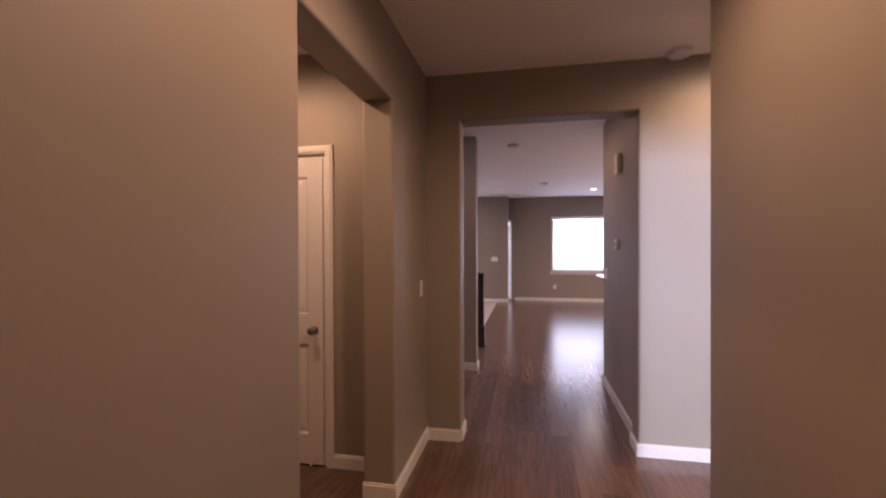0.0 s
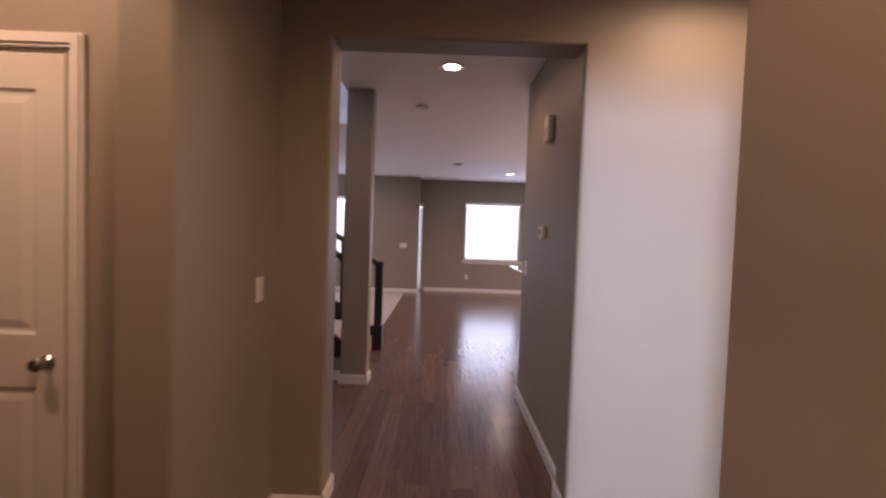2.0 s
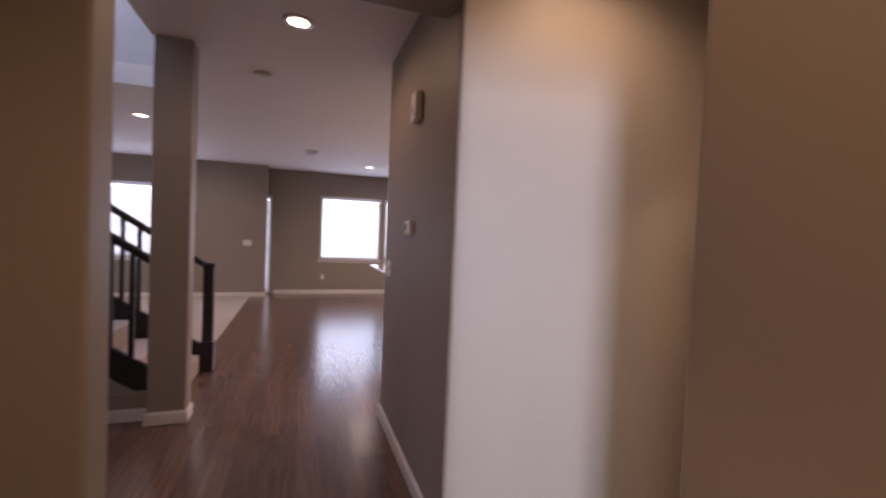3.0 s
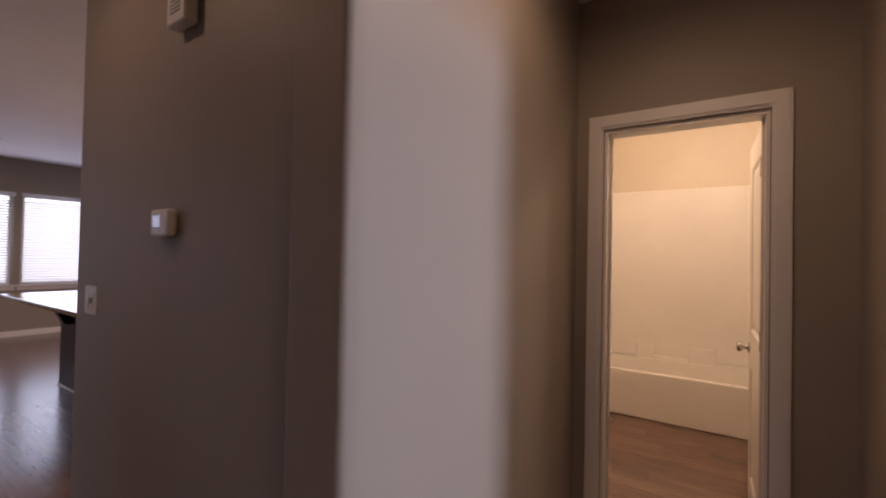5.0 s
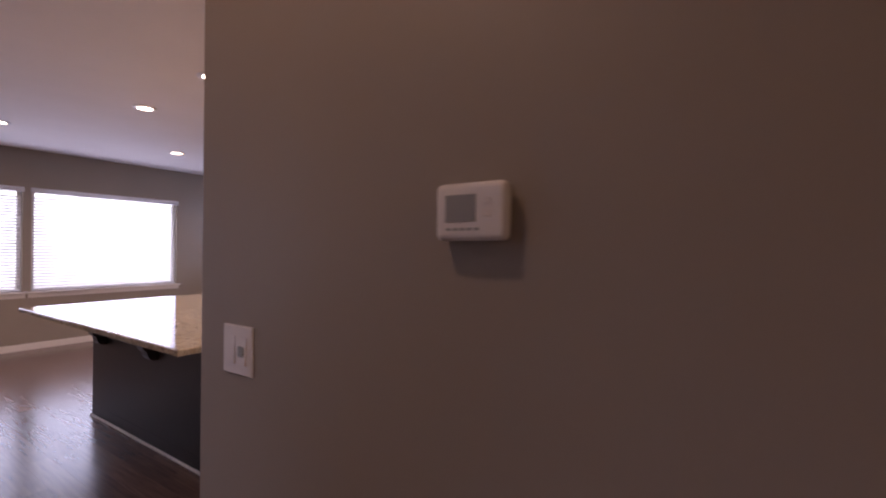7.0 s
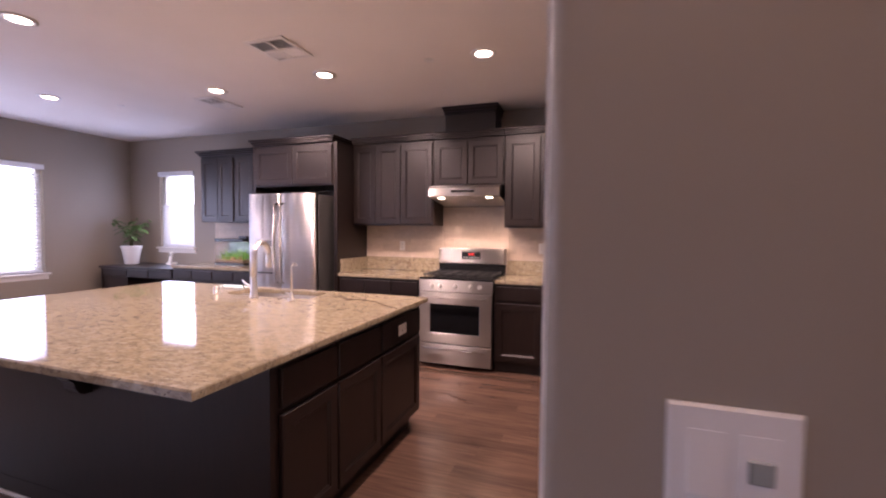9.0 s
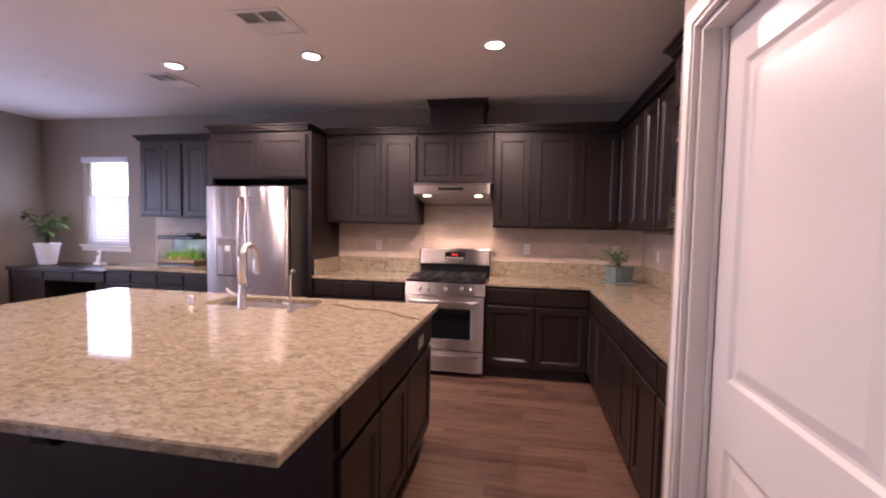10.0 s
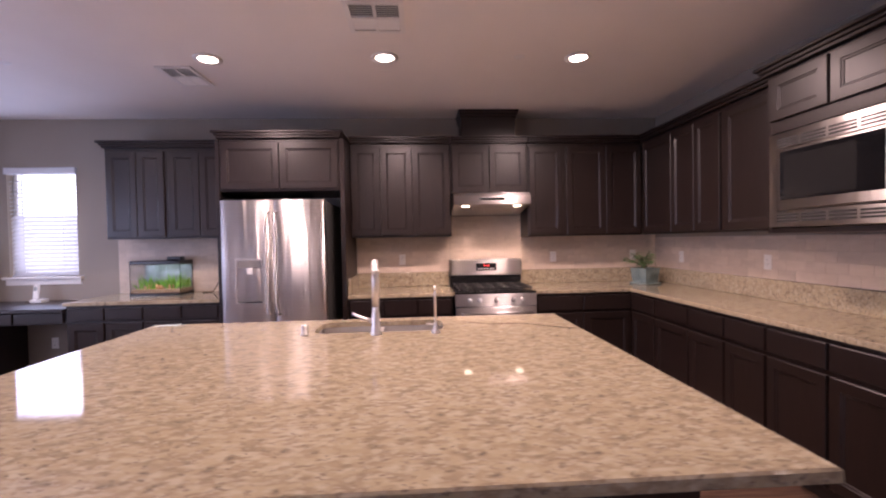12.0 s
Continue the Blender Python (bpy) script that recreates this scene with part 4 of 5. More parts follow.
# ---- range hood ----
hd = thing("range_hood", at(4.55, 6.178, 1.675, "west"), "slim stainless steel range hood with two lit lamps", "range hood")
bm = bmesh.new()
HW = 0.762
prof = [(0.0, 0.100), (0.0, 0.172), (0.012, 0.182), (0.05, 0.207), (EAST - 4.555, 0.207), (EAST - 4.555, 0.012), (0.02, 0.086), (0.004, 0.090)]
rows = [[bm.verts.new((x, y, z)) for y, z in prof] for x in (0, HW)]
bm.faces.new(rows[0])
bm.faces.new(list(reversed(rows[1])))
for k in range(len(prof)):
    bm.faces.new((rows[0][k], rows[0][(k + 1) % 8], rows[1][(k + 1) % 8], rows[1][k]))
part("shell", bm, STEEL_H, hd)
part("switch_panel", boxm(0.25, 0.50, -0.003, -0.0005, 0.128, 0.152, bevel=0.001), BLACK, hd)
SLOPE = math.degrees(math.atan2(0.074, EAST - 4.575))
for x in (0.12, HW - 0.12):
    o = part("lamp_lens", boxm(-0.034, 0.034, -0.024, 0.024, -0.004, -0.001, bevel=0.001), HOODGLOW, hd, "glowing lamp lens")
    o.matrix_basis = pose(x, 0.075, 0.078, -SLOPE)
o = part("filter", boxm(0.2, HW - 0.2, -0.15, 0.15, -0.004, -0.001), STEEL_H, hd)
o.matrix_basis = pose(0, 0.27, 0.086 - 0.25 * math.tan(radians(SLOPE)), -SLOPE)
for y in (6.06, 5.535):
    spot_lamp("hood_lamp", 4.66, y, 1.735, 17, (1.0, 0.72, 0.46), 130)
# vent box over the hood
vb = thing("vent_chase", at(4.75, 6.09, 2.47, "west"), "dark espresso duct cover reaching the ceiling", "duct cover")
part("body", boxm(0.02, 0.58, 0.02, EAST - 4.755, 0, CEIL - 2.47 - 0.002, bevel=0.003), ESPRESSO, vb)
bm = bmesh.new()
box(bm, 0.008, 0.592, 0.006, EAST - 4.755, CEIL - 2.47 - 0.085, CEIL - 2.47 - 0.055, bevel=0.006)
box(bm, -0.001, 0.601, -0.006, EAST - 4.755, CEIL - 2.47 - 0.055, CEIL - 2.47 - 0.0245, bevel=0.006)
box(bm, -0.01, 0.61, -0.018, EAST - 4.755, CEIL - 2.47 - 0.025, CEIL - 2.47 - 0.003, bevel=0.004)
part("crown", bm, ESPRESSO, vb)


# ---- ceiling fixtures ----
def can(x, y, power, color):
    ob = thing("recessed_light", pose(x, y, CEIL), "white round recessed ceiling light, lit", "ceiling light", "recessed ceiling lights")
    part("trim", lathe(bmesh.new(), [(0.098, -0.001), (0.098, -0.007), (0.068, -0.010), (0.064, -0.006), (0.064, -0.0015)], 28), PLASTIC, ob, smooth=True)
    part("bulb", lathe(bmesh.new(), [(0.063, -0.0065), (0.045, -0.0085), (0.01, -0.0095)], 24), LAMP, ob, "glowing flood bulb", smooth=True)
    spot_lamp("can_lamp", x, y, CEIL - 0.03, power, color)


for c_ in CANS:
    can(*c_)


def vent(x, y, w, d, label, rz=0.0):
    ob = thing("ceiling_vent", pose(x, y, CEIL, 0, 0, rz), label, "vent", "ceiling vents")
    bm = bmesh.new()
    for a in ((-w / 2, w / 2, -d / 2, -d / 2 + 0.03), (-w / 2, w / 2, d / 2 - 0.03, d / 2), (-w / 2, -w / 2 + 0.03, -d / 2 + 0.03, d / 2 - 0.03),
              (w / 2 - 0.03, w / 2, -d / 2 + 0.03, d / 2 - 0.03), (-0.01, 0.01, -d / 2 + 0.03, d / 2 - 0.03), (-w / 2 + 0.03, w / 2 - 0.03, -0.01, 0.01)):
        box(bm, *a, -0.010, -0.001)
    part("frame", bm, PLASTIC, ob)
    part("backing", boxm(-w / 2 + 0.03, w / 2 - 0.03, -d / 2 + 0.03, d / 2 - 0.03, -0.003, -0.001), SCREEN, ob)
    first = None
    n = int((w - 0.06) / 0.022)
    for i in range(n):
        if first is None:
            first = part("slat", boxm(-0.008, 0.008, -d / 2 + 0.03, d / 2 - 0.03, -0.0008, 0.0008), PLASTIC, ob)
            s = first
        else:
            s = bpy.data.objects.new("slat", first.data)
            scene.collection.objects.link(s)
            s.parent = ob
        s.matrix_basis = pose(-w / 2 + 0.04 + i * 0.022, 0, -0.0075, 0, -32 if i < n / 2 else 32, 0)
    return ob


vent(2.95, 6.76, 0.36, 0.34, "white square ceiling air register")
vent(3.88, 8.33, 0.40, 0.26, "white ceiling air register")
vent(0.27, 8.85, 0.2, 0.36, "white ceiling air register")


def disc(name, x, y, r, h, label, category):
    ob = thing(name, pose(x, y, CEIL), label, category)
    part("cover", lathe(bmesh.new(), [(r, -0.001), (r, -h * 0.5), (r * 0.9, -h * 0.8), (r * 0.45, -h), (r * 0.05, -h)], 28), PLASTIC, ob)
    part("ring", lathe(bmesh.new(), [(r * 0.42, -h), (r * 0.42, -h - 0.003), (r * 0.3, -h - 0.004), (r * 0.02, -h - 0.004)], 20), PLASTIC, ob, smooth=True)
    return ob


disc("smoke_detector", 0.955, 2.815, 0.075, 0.042, "white round smoke detector on the hall ceiling", "smoke detector")
disc("smoke_detector", -0.22, 5.25, 0.07, 0.035, "white round smoke detector on the ceiling", "smoke detector")
for x, y in ((3.49, 5.77), (3.63, 9.46), (-0.42, 6.9), (0.1, 9.6)):
    disc("sprinkler_cover", x, y, 0.04, 0.006, "flat white fire sprinkler cover plate", "sprinkler")


# ---- wall plates and devices ----
def plate(m, kind, label, gangs=1):
    """A wall plate whose front looks to -Y, centred on its origin."""
    ob = thing("light_switch" if kind != "outlet" else "outlet", m, label, "switch" if kind != "outlet" else "outlet", "wall plates")
    w, h = 0.07 + 0.046 * (gangs - 1), 0.115
    part("cover", slab(bmesh.new(), -w / 2, w / 2, -h / 2, h / 2, -0.006, 0.0055, (), edge=0.003), PLASTIC, ob)
    for g in range(gangs):
        cx = (g - (gangs - 1) / 2) * 0.046
        if kind == "outlet":
            for z in (-0.02, 0.02):
                s = part("socket", boxm(cx - 0.016, cx + 0.016, -0.0085, -0.0062, z - 0.014, z + 0.014, bevel=0.002), PLASTIC, ob)
                for dx in (-0.006, 0.006):
                    part("slot", boxm(cx + dx - 0.001, cx + dx + 0.001, -0.0092, -0.0087, z - 0.005, z + 0.006), IRON, s)
        else:
            bm = bmesh.new()
            v = [bm.verts.new((cx + sx * 0.0165, y, z)) for sx in (-1, 1) for y, z in ((-0.0065, -0.033), (-0.0115, -0.031), (-0.0075, 0.033), (-0.0062, 0.033))]
            for f in ((0, 1, 2, 3), (4, 5, 6, 7), (0, 1, 5, 4), (1, 2, 6, 5), (2, 3, 7, 6), (3, 0, 4, 7)):
                bm.faces.new([v[i] for i in f])
            part("rocker", bm, PLASTIC, ob)
            if kind == "dimmer" and g == gangs - 1:
                part("sensor_window", boxm(cx - 0.011, cx + 0.011, -0.0135, -0.0095, -0.012, 0.012, bevel=0.002), SCREEN, ob, "grey motion sensor window")
    return ob


plate(at(-0.789, 2.71, 1.16, "east"), "switch", "white rocker light switch on the hall wall")
plate(at(0.7565, 4.388, 1.177, "west"), "dimmer", "white double light switch near the wall corner", 2)
plate(at(-0.9, 10.9695, 1.12, "south"), "switch", "white triple light switch on the living room wall", 3)
plate(at(0.65, NORTH - 0.0005, 0.38, "south"), "outlet", "white wall outlet below the window")
for y in (6.71, 5.04, 4.13):
    plate(at(EAST - 0.011, y, 1.215, "west"), "outlet", "white outlet on the tiled backsplash")
for x in (4.58, 3.5):
    plate(at(x, SIDE + 0.011, 1.205, "north"), "outlet", "white outlet on the tiled side backsplash")
plate(at(2.79, IY0 - 0.0225, 0.765, "south") @ pose(0, 0, 0, 0, 90, 0), "outlet", "white outlet on the island's side")
plate(at(EAST - 0.0005, 10.35, 0.42, "west"), "outlet", "white outlet under the desk")
plate(at(EAST - 0.0005, 9.98, 0.42, "west"), "outlet", "white outlet under the desk")

th = thing("thermostat", at(0.7565, 3.752, 1.474, "west"), "white wall thermostat with a grey display", "thermostat")
part("back_plate", boxm(-0.052, 0.052, -0.006, -0.0005, -0.037, 0.037, bevel=0.003), PLASTIC, th)
part("case", boxm(-0.06, 0.06, -0.034, -0.0065, -0.044, 0.044, bevel=0.0135, segs=5), PLASTIC, th)
part("display", boxm(-0.040, 0.013, -0.0352, -0.0338, -0.016, 0.025, bevel=0.0006), LCD, th, "grey liquid crystal display")
for z in (-0.005, 0.014):
    part("button", boxm(0.026, 0.038, -0.0362, -0.0338, z - 0.005, z + 0.005, bevel=0.002), PLASTIC, th)
for i in range(5):
    part("label_mark", boxm(-0.038 + i * 0.012, -0.030 + i * 0.012, -0.0346, -0.0339, -0.029, -0.025), SCREEN, th)
al = thing("alarm_sounder", at(0.7565, 3.66, 2.17, "west"), "white alarm sounder box on the wall", "alarm")
part("case", boxm(-0.058, 0.058, -0.045, -0.0005, -0.085, 0.085, bevel=0.014, segs=3), PLASTIC, al)
bm = bmesh.new()
for i in range(5):
    box(bm, -0.03, 0.03, -0.0465, -0.0452, -0.05 + i * 0.012, -0.046 + i * 0.012)
part("grille", bm, SCREEN, al)


# ---- plants and small things ----
def leaf_mesh(length, width, bend=0.35):
    bm = bmesh.new()
    prev = None
    for k in range(6):
        u = k / 5
        w = width * math.sin(math.pi * min(1, 0.08 + 0.92 * u)) * (1 - 0.25 * u)
        x, z = length * u, -bend * length * u * u
        row = [bm.verts.new((x, -w, z + 0.15 * w)), bm.verts.new((x, 0, z - 0.1 * w)), bm.verts.new((x, w, z + 0.15 * w))]
        if prev:
            for q in range(2):
                bm.faces.new((prev[q], prev[q + 1], row[q + 1], row[q]))
        prev = row
    return bm


def plant(name, m, label, pot, stems, leaf_len, leaf_w, seed, leaves_per, spread, height):
    rng = random.Random(seed)
    ob = thing(name, m, label, "potted plant")
    pot(ob)
    shared = None
    for s in range(stems):
        a = rng.uniform(0, 6.28)
        r = rng.uniform(0.3, 1.0) * spread
        h = height * rng.uniform(0.55, 1.0)
        z0 = pot.soil
        pts = [(0.02 * math.cos(a), 0.02 * math.sin(a), z0)]
        for k in range(1, 6):
            u = k / 5
            pts.append((r * math.cos(a) * u ** 1.6, r * math.sin(a) * u ** 1.6, z0 + h * (u - 0.18 * u * u)))
        part("stem", tube(bmesh.new(), pts, [0.005 - 0.0006 * k for k in range(6)], 6), STEM, ob, smooth=True)
        for q in range(leaves_per):
            u = 0.3 + 0.7 * (q + 1) / leaves_per
            k = min(4, int(u * 5))
            p = Vector(pts[k]).lerp(Vector(pts[min(k + 1, 5)]), u * 5 - k)
            if shared is None:
                shared = part("leaf", leaf_mesh(leaf_len, leaf_w), LEAF, ob, smooth=True)
                lf = shared
            else:
                lf = bpy.data.objects.new("leaf", shared.data)
                scene.collection.objects.link(lf)
                lf.parent = ob
            sc = rng.uniform(0.7, 1.15)
            lf.matrix_basis = Matrix.Translation(p) @ pose(0, 0, 0, rng.uniform(-25, 25), rng.uniform(-45, 15), math.degrees(a) + rng.uniform(-130, 130)) @ Matrix.Diagonal((sc, sc, sc, 1))
    return ob


def white_pot(ob):
    p = part("pot", lathe(bmesh.new(), [(0.085, 0), (0.09, 0.01), (0.125, 0.22), (0.135, 0.25), (0.138, 0.27), (0.125, 0.272), (0.118, 0.24)], 28), CERAMIC, ob, "tapered white ceramic pot", smooth=True)
    part("soil", lathe(bmesh.new(), [(0.117, 0.225), (0.06, 0.243), (0.01, 0.245)], 20), SOIL, ob)


white_pot.soil = 0.24


def teal_pot(ob):
    bm = bmesh.new()
    v = []
    for z, r in ((0.022, 0.085), (0.15, 0.098), (0.17, 0.102), (0.17, 0.088), (0.12, 0.08)):
        v.append([bm.verts.new((sx * r, sy * r, z)) for sx, sy in ((-1, -1), (1, -1), (1, 1), (-1, 1))])
    for a, b in zip(v, v[1:]):
        for k in range(4):
            bm.faces.new((a[k], a[(k + 1) % 4], b[(k + 1) % 4], b[k]))
    bm.faces.new(v[0])
    bm.faces.new(v[-1])
    part("pot", bm, TEAL, ob, "square teal glazed pot")
    for r, sx, sy in ((0, 0, -1), (90, 1, 0), (180, 0, 1), (270, -1, 0)):
        bm = bmesh.new()
        for z in (0.06, 0.085, 0.11):
            box(bm, -0.05, 0.05, -0.0965 - (z - 0.06) * 0.1, -0.088, z, z + 0.008)
        o = part("relief", bm, TEAL, ob)
        o.matrix_basis = pose(0, 0, 0, 0, 0, r)
    part("saucer", boxm(-0.11, 0.11, -0.11, 0.11, 0, 0.02, bevel=0.006), TEAL, ob)
    part("soil", boxm(-0.08, 0.08, -0.08, 0.08, 0.11, 0.14), SOIL, ob)


teal_pot.soil = 0.14
plant("potted_plant", pose(4.78, 11.0, 0.868), "leafy green plant in a tapered white pot on the desk", white_pot, 9, 0.15, 0.045, 4, 6, 0.27, 0.56)
plant("potted_plant", pose(4.74, 4.16, TOP, 0, 0, 20), "small fern-like plant in a square teal pot on the counter", teal_pot, 11, 0.07, 0.010, 8, 12, 0.25, 0.25)

# fish tank
ft_ = thing("fish_tank", pose(4.925, 9.165, TOP), "lit glass fish tank with green plants and a black lid", "fish tank")
GLASS = bpy.data.materials.new("glass")
GLASS.use_nodes = True
gb = GLASS.node_tree.nodes["Principled BSDF"]
gb.inputs["Transmission Weight"].default_value, gb.inputs["Roughness"].default_value, gb.inputs["IOR"].default_value = 1.0, 0.02, 1.12
TW, TD, THH = 0.245, 0.125, 0.31
for a in ((-TD, -TD + 0.006, -TW, TW), (TD - 0.006, TD, -TW, TW), (-TD + 0.006, TD - 0.006, -TW, -TW + 0.006), (-TD + 0.006, TD - 0.006, TW - 0.006, TW)):
    p = part("pane", boxm(*a, 0.02, THH), GLASS, ft_, "clear glass pane")
    p.visible_shadow = False
part("base_rim", boxm(-TD - 0.004, TD + 0.004, -TW - 0.004, TW + 0.004, 0, 0.022, bevel=0.003), BLACK, ft_)
part("lid", boxm(-TD - 0.004, TD + 0.004, -TW - 0.004, TW + 0.004, THH + 0.001, THH + 0.04, bevel=0.008), BLACK, ft_, "black plastic hood")
part("filter", boxm(-0.02, 0.06, -0.2, -0.06, THH + 0.041, THH + 0.075, bevel=0.006), BLACK, ft_)
part("gravel", boxm(-TD + 0.008, TD - 0.008, -TW + 0.008, TW - 0.008, 0.023, 0.06, bevel=0.004), GRAVEL, ft_)
part("backing", boxm(TD - 0.012, TD - 0.008, -TW + 0.01, TW - 0.01, 0.06, THH - 0.01), material("tank background", (0.34, 0.38, 0.40), 0.5, second=(0.10, 0.14, 0.11), scale=9), ft_)
rng = random.Random(3)
ALGA = material("water plant", (0.09, 0.32, 0.03), 0.5, second=(0.28, 0.52, 0.06), scale=20)
for i in range(120):
    y = rng.uniform(-0.235, 0.235)
    x = rng.uniform(-0.10, 0.10)
    h = rng.uniform(0.07, 0.15) * (1.3 if y < -0.08 or y > 0.17 else 0.8)
    o = part("water_plant", leaf_mesh(h, rng.uniform(0.006, 0.012), 0.25), ALGA, ft_)
    o.matrix_basis = pose(x, y, 0.058, rng.uniform(-30, 30), -90 + rng.uniform(-35, 35), rng.uniform(0, 360))
ORN = material("orange ornament", (0.65, 0.22, 0.05), 0.5, second=(0.6, 0.45, 0.3), scale=30)
for i in range(7):
    y = rng.uniform(-0.2, 0.2)
    r = rng.uniform(0.018, 0.034)
    bm = bmesh.new()
    bmesh.ops.create_icosphere(bm, subdivisions=2, radius=r)
    for vv in bm.verts:
        vv.co *= 1 + 0.25 * noise.noise(vv.co * 40 + Vector((i, 0, 0)))
    o = part("stone", bm, ORN, ft_)
    o.matrix_basis = pose(-0.07 + rng.uniform(0, 0.08), y, 0.06 + r * 0.7)
tl = bpy.data.lights.new("tank_light", "AREA")
tl.shape, tl.size, tl.size_y, tl.energy, tl.color = "RECTANGLE", 0.2, 0.42, 1.3, (0.9, 1.0, 0.95)
tlo = new("tank_light", tl)
tlo.matrix_world = look((4.925, 9.165, TOP + THH - 0.004), (4.925, 9.166, 0))
# cables beside the tank
cb = thing("power_cable", pose(0, 0, 0), "black power cables hanging beside the fish tank", "cable")
part("cord", tube(bmesh.new(), [(5.045, 8.6, 1.2), (5.02, 8.62, 1.1), (5.03, 8.66, 1.0), (5.0, 8.7, 0.925), (4.95, 8.78, 0.926)], 0.004, 8), BLACK, cb)
part("plug", boxm(5.0, 5.056, 8.57, 8.63, 1.19, 1.23, bevel=0.006), BLACK, cb)
# cordless phone
ph = thing("cordless_phone", at(4.92, 10.38, 0.868, "west"), "white cordless phone on its charging base", "phone")
part("base", boxm(-0.05, 0.07, -0.05, 0.05, 0, 0.035, bevel=0.012, segs=2), PLASTIC, ph)
hs = part("handset", boxm(-0.024, 0.024, -0.012, 0.014, 0, 0.16, bevel=0.010, segs=2), PLASTIC, ph)
hs.matrix_basis = pose(-0.02, -0.005, 0.03, -14, -6, 0)
part("screen", boxm(-0.016, 0.016, -0.0135, -0.0122, 0.09, 0.13), SCREEN, hs)
part("keypad", boxm(0.02, 0.06, -0.045, -0.02, 0.0352, 0.038), SCREEN, ph)

# ---- staircase ----
st = thing("staircase", pose(0, 0, 0), "carpeted staircase with black railings climbing away from the hall", "staircase")
RISE, RUN, SX, N = 0.178, 0.27, -0.80, 13
YS, YN = 4.98, 5.92
for i in range(N):
    x1 = SX - i * RUN
    bm = bmesh.new()
    box(bm, x1 - RUN, x1 + 0.025, YS, YN, max(0.0, (i - 1) * RISE) + 0.001, (i + 1) * RISE, bevel=0.012, segs=2)
    part("step", bm, CARPET, st, "beige carpeted step")


def skirt(y0, y1):
    bm = bmesh.new()
    xa, xb = SX + 0.06, SX - N * RUN
    k = RISE / RUN
    rows = []
    for y in (y0, y1):
        rows.append([bm.verts.new(p) for p in ((xa, y, 0.001), (xa, y, 0.25), (xb, y, 0.25 + (xa - xb) * k), (xb, y, (xa - xb) * k - 0.05), (xa - 0.25, y, 0.001))])
    bm.faces.new(rows[0])
    bm.faces.new(list(reversed(rows[1])))
    for q in range(5):
        bm.faces.new((rows[0][q], rows[0][(q + 1) % 5], rows[1][(q + 1) % 5], rows[1][q]))
    return bm


k = RISE / RUN
for y in (4.93, 5.965):
    part("stringer", skirt(y - 0.022, y + 0.022), BLACKWOOD, st, "black painted stringer")
    bm = bmesh.new()
    tube(bm, [(SX + 0.05, y, 1.05), (SX - N * RUN, y, 1.05 + (N * RUN + 0.05) * k)], 0.032, 10)
    part("handrail", bm, BLACKWOOD, st, "black handrail", smooth=True)
    shared = None
    for i in range(24):
        x = SX - 0.10 - i * 0.135
        z0 = 0.25 + (SX + 0.06 - x) * k - 0.01
        if shared is None:
            shared = part("baluster", boxm(-0.016, 0.016, -0.016, 0.016, 0, 0.79), BLACKWOOD, st)
            b_ = shared
        else:
            b_ = bpy.data.objects.new("baluster", shared.data)
            scene.collection.objects.link(b_)
            b_.parent = st
        b_.matrix_basis = pose(x, y, z0)
nw = part("newel_post", boxm(-0.045, 0.045, -0.045, 0.045, 0, 1.04, bevel=0.004), BLACKWOOD, st, "square black newel post")
nw.matrix_basis = pose(-0.715, 5.965, 0.001)
for z, r in ((1.042, 0.062), (1.06, 0.05)):
    c = part("newel_cap", boxm(-r, r, -r, r, 0, 0.017, bevel=0.005), BLACKWOOD, st)
    c.matrix_basis = pose(-0.715, 5.965, z)
b_ = part("newel_base", boxm(-0.06, 0.06, -0.06, 0.06, 0, 0.30, bevel=0.006), BLACKWOOD, st)
b_.matrix_basis = pose(-0.715, 5.965, 0.002)
wall("wall_under_stairs", "x", 4.84, 4.905, -4.0, -0.9, z1=0.2)
bm = bmesh.new()
rows = []
for y in (4.85, 4.905):
    rows.append([bm.verts.new(p) for p in ((-1.0, y, 0.2), (-4.0, y, 0.2), (-4.0, y, 2.2))])
bm.faces.new(rows[0])
bm.faces.new(list(reversed(rows[1])))
for q in range(3):
    bm.faces.new((rows[0][q], rows[0][(q + 1) % 3], rows[1][(q + 1) % 3], rows[1][q]))
tagged(link("wall_under_stairs_slope", bm, PAINT), "greige drywall below the stairs", "wall", kind="structure")

# ---- bathroom ----
tb = thing("bathtub", pose(4.2, 1.5, 0), "white acrylic bathtub with a moulded surround", "bathtub")
L_ = 2.02
bm = bmesh.new()
box(bm, 0, 0.05, 0.002, L_ - 0.002, 0.001, 0.405, bevel=0.012, segs=2)
box(bm, 0.05, 0.76, 0.002, 0.08, 0.001, 0.395)
box(bm, 0.05, 0.76, L_ - 0.08, L_ - 0.002, 0.001, 0.395)
box(bm, 0.68, 0.76, 0.08, L_ - 0.08, 0.001, 0.395)
box(bm, 0.05, 0.68, 0.08, L_ - 0.08, 0.001, 0.14)
part("tub", bm, ACRYLIC, tb)
bm = bmesh.new()
box(bm, 0.745, 0.765, 0.022, L_ - 0.022, 0.396, 2.1, bevel=0.006)
part("back_panel", bm, ACRYLIC, tb)
part("end_panel", boxm(0.0, 0.744, L_ - 0.02, L_ - 0.002, 0.396, 2.1, bevel=0.006), ACRYLIC, tb)
part("end_panel", boxm(0.0, 0.744, 0.002, 0.02, 0.396, 2.1, bevel=0.006), ACRYLIC, tb)
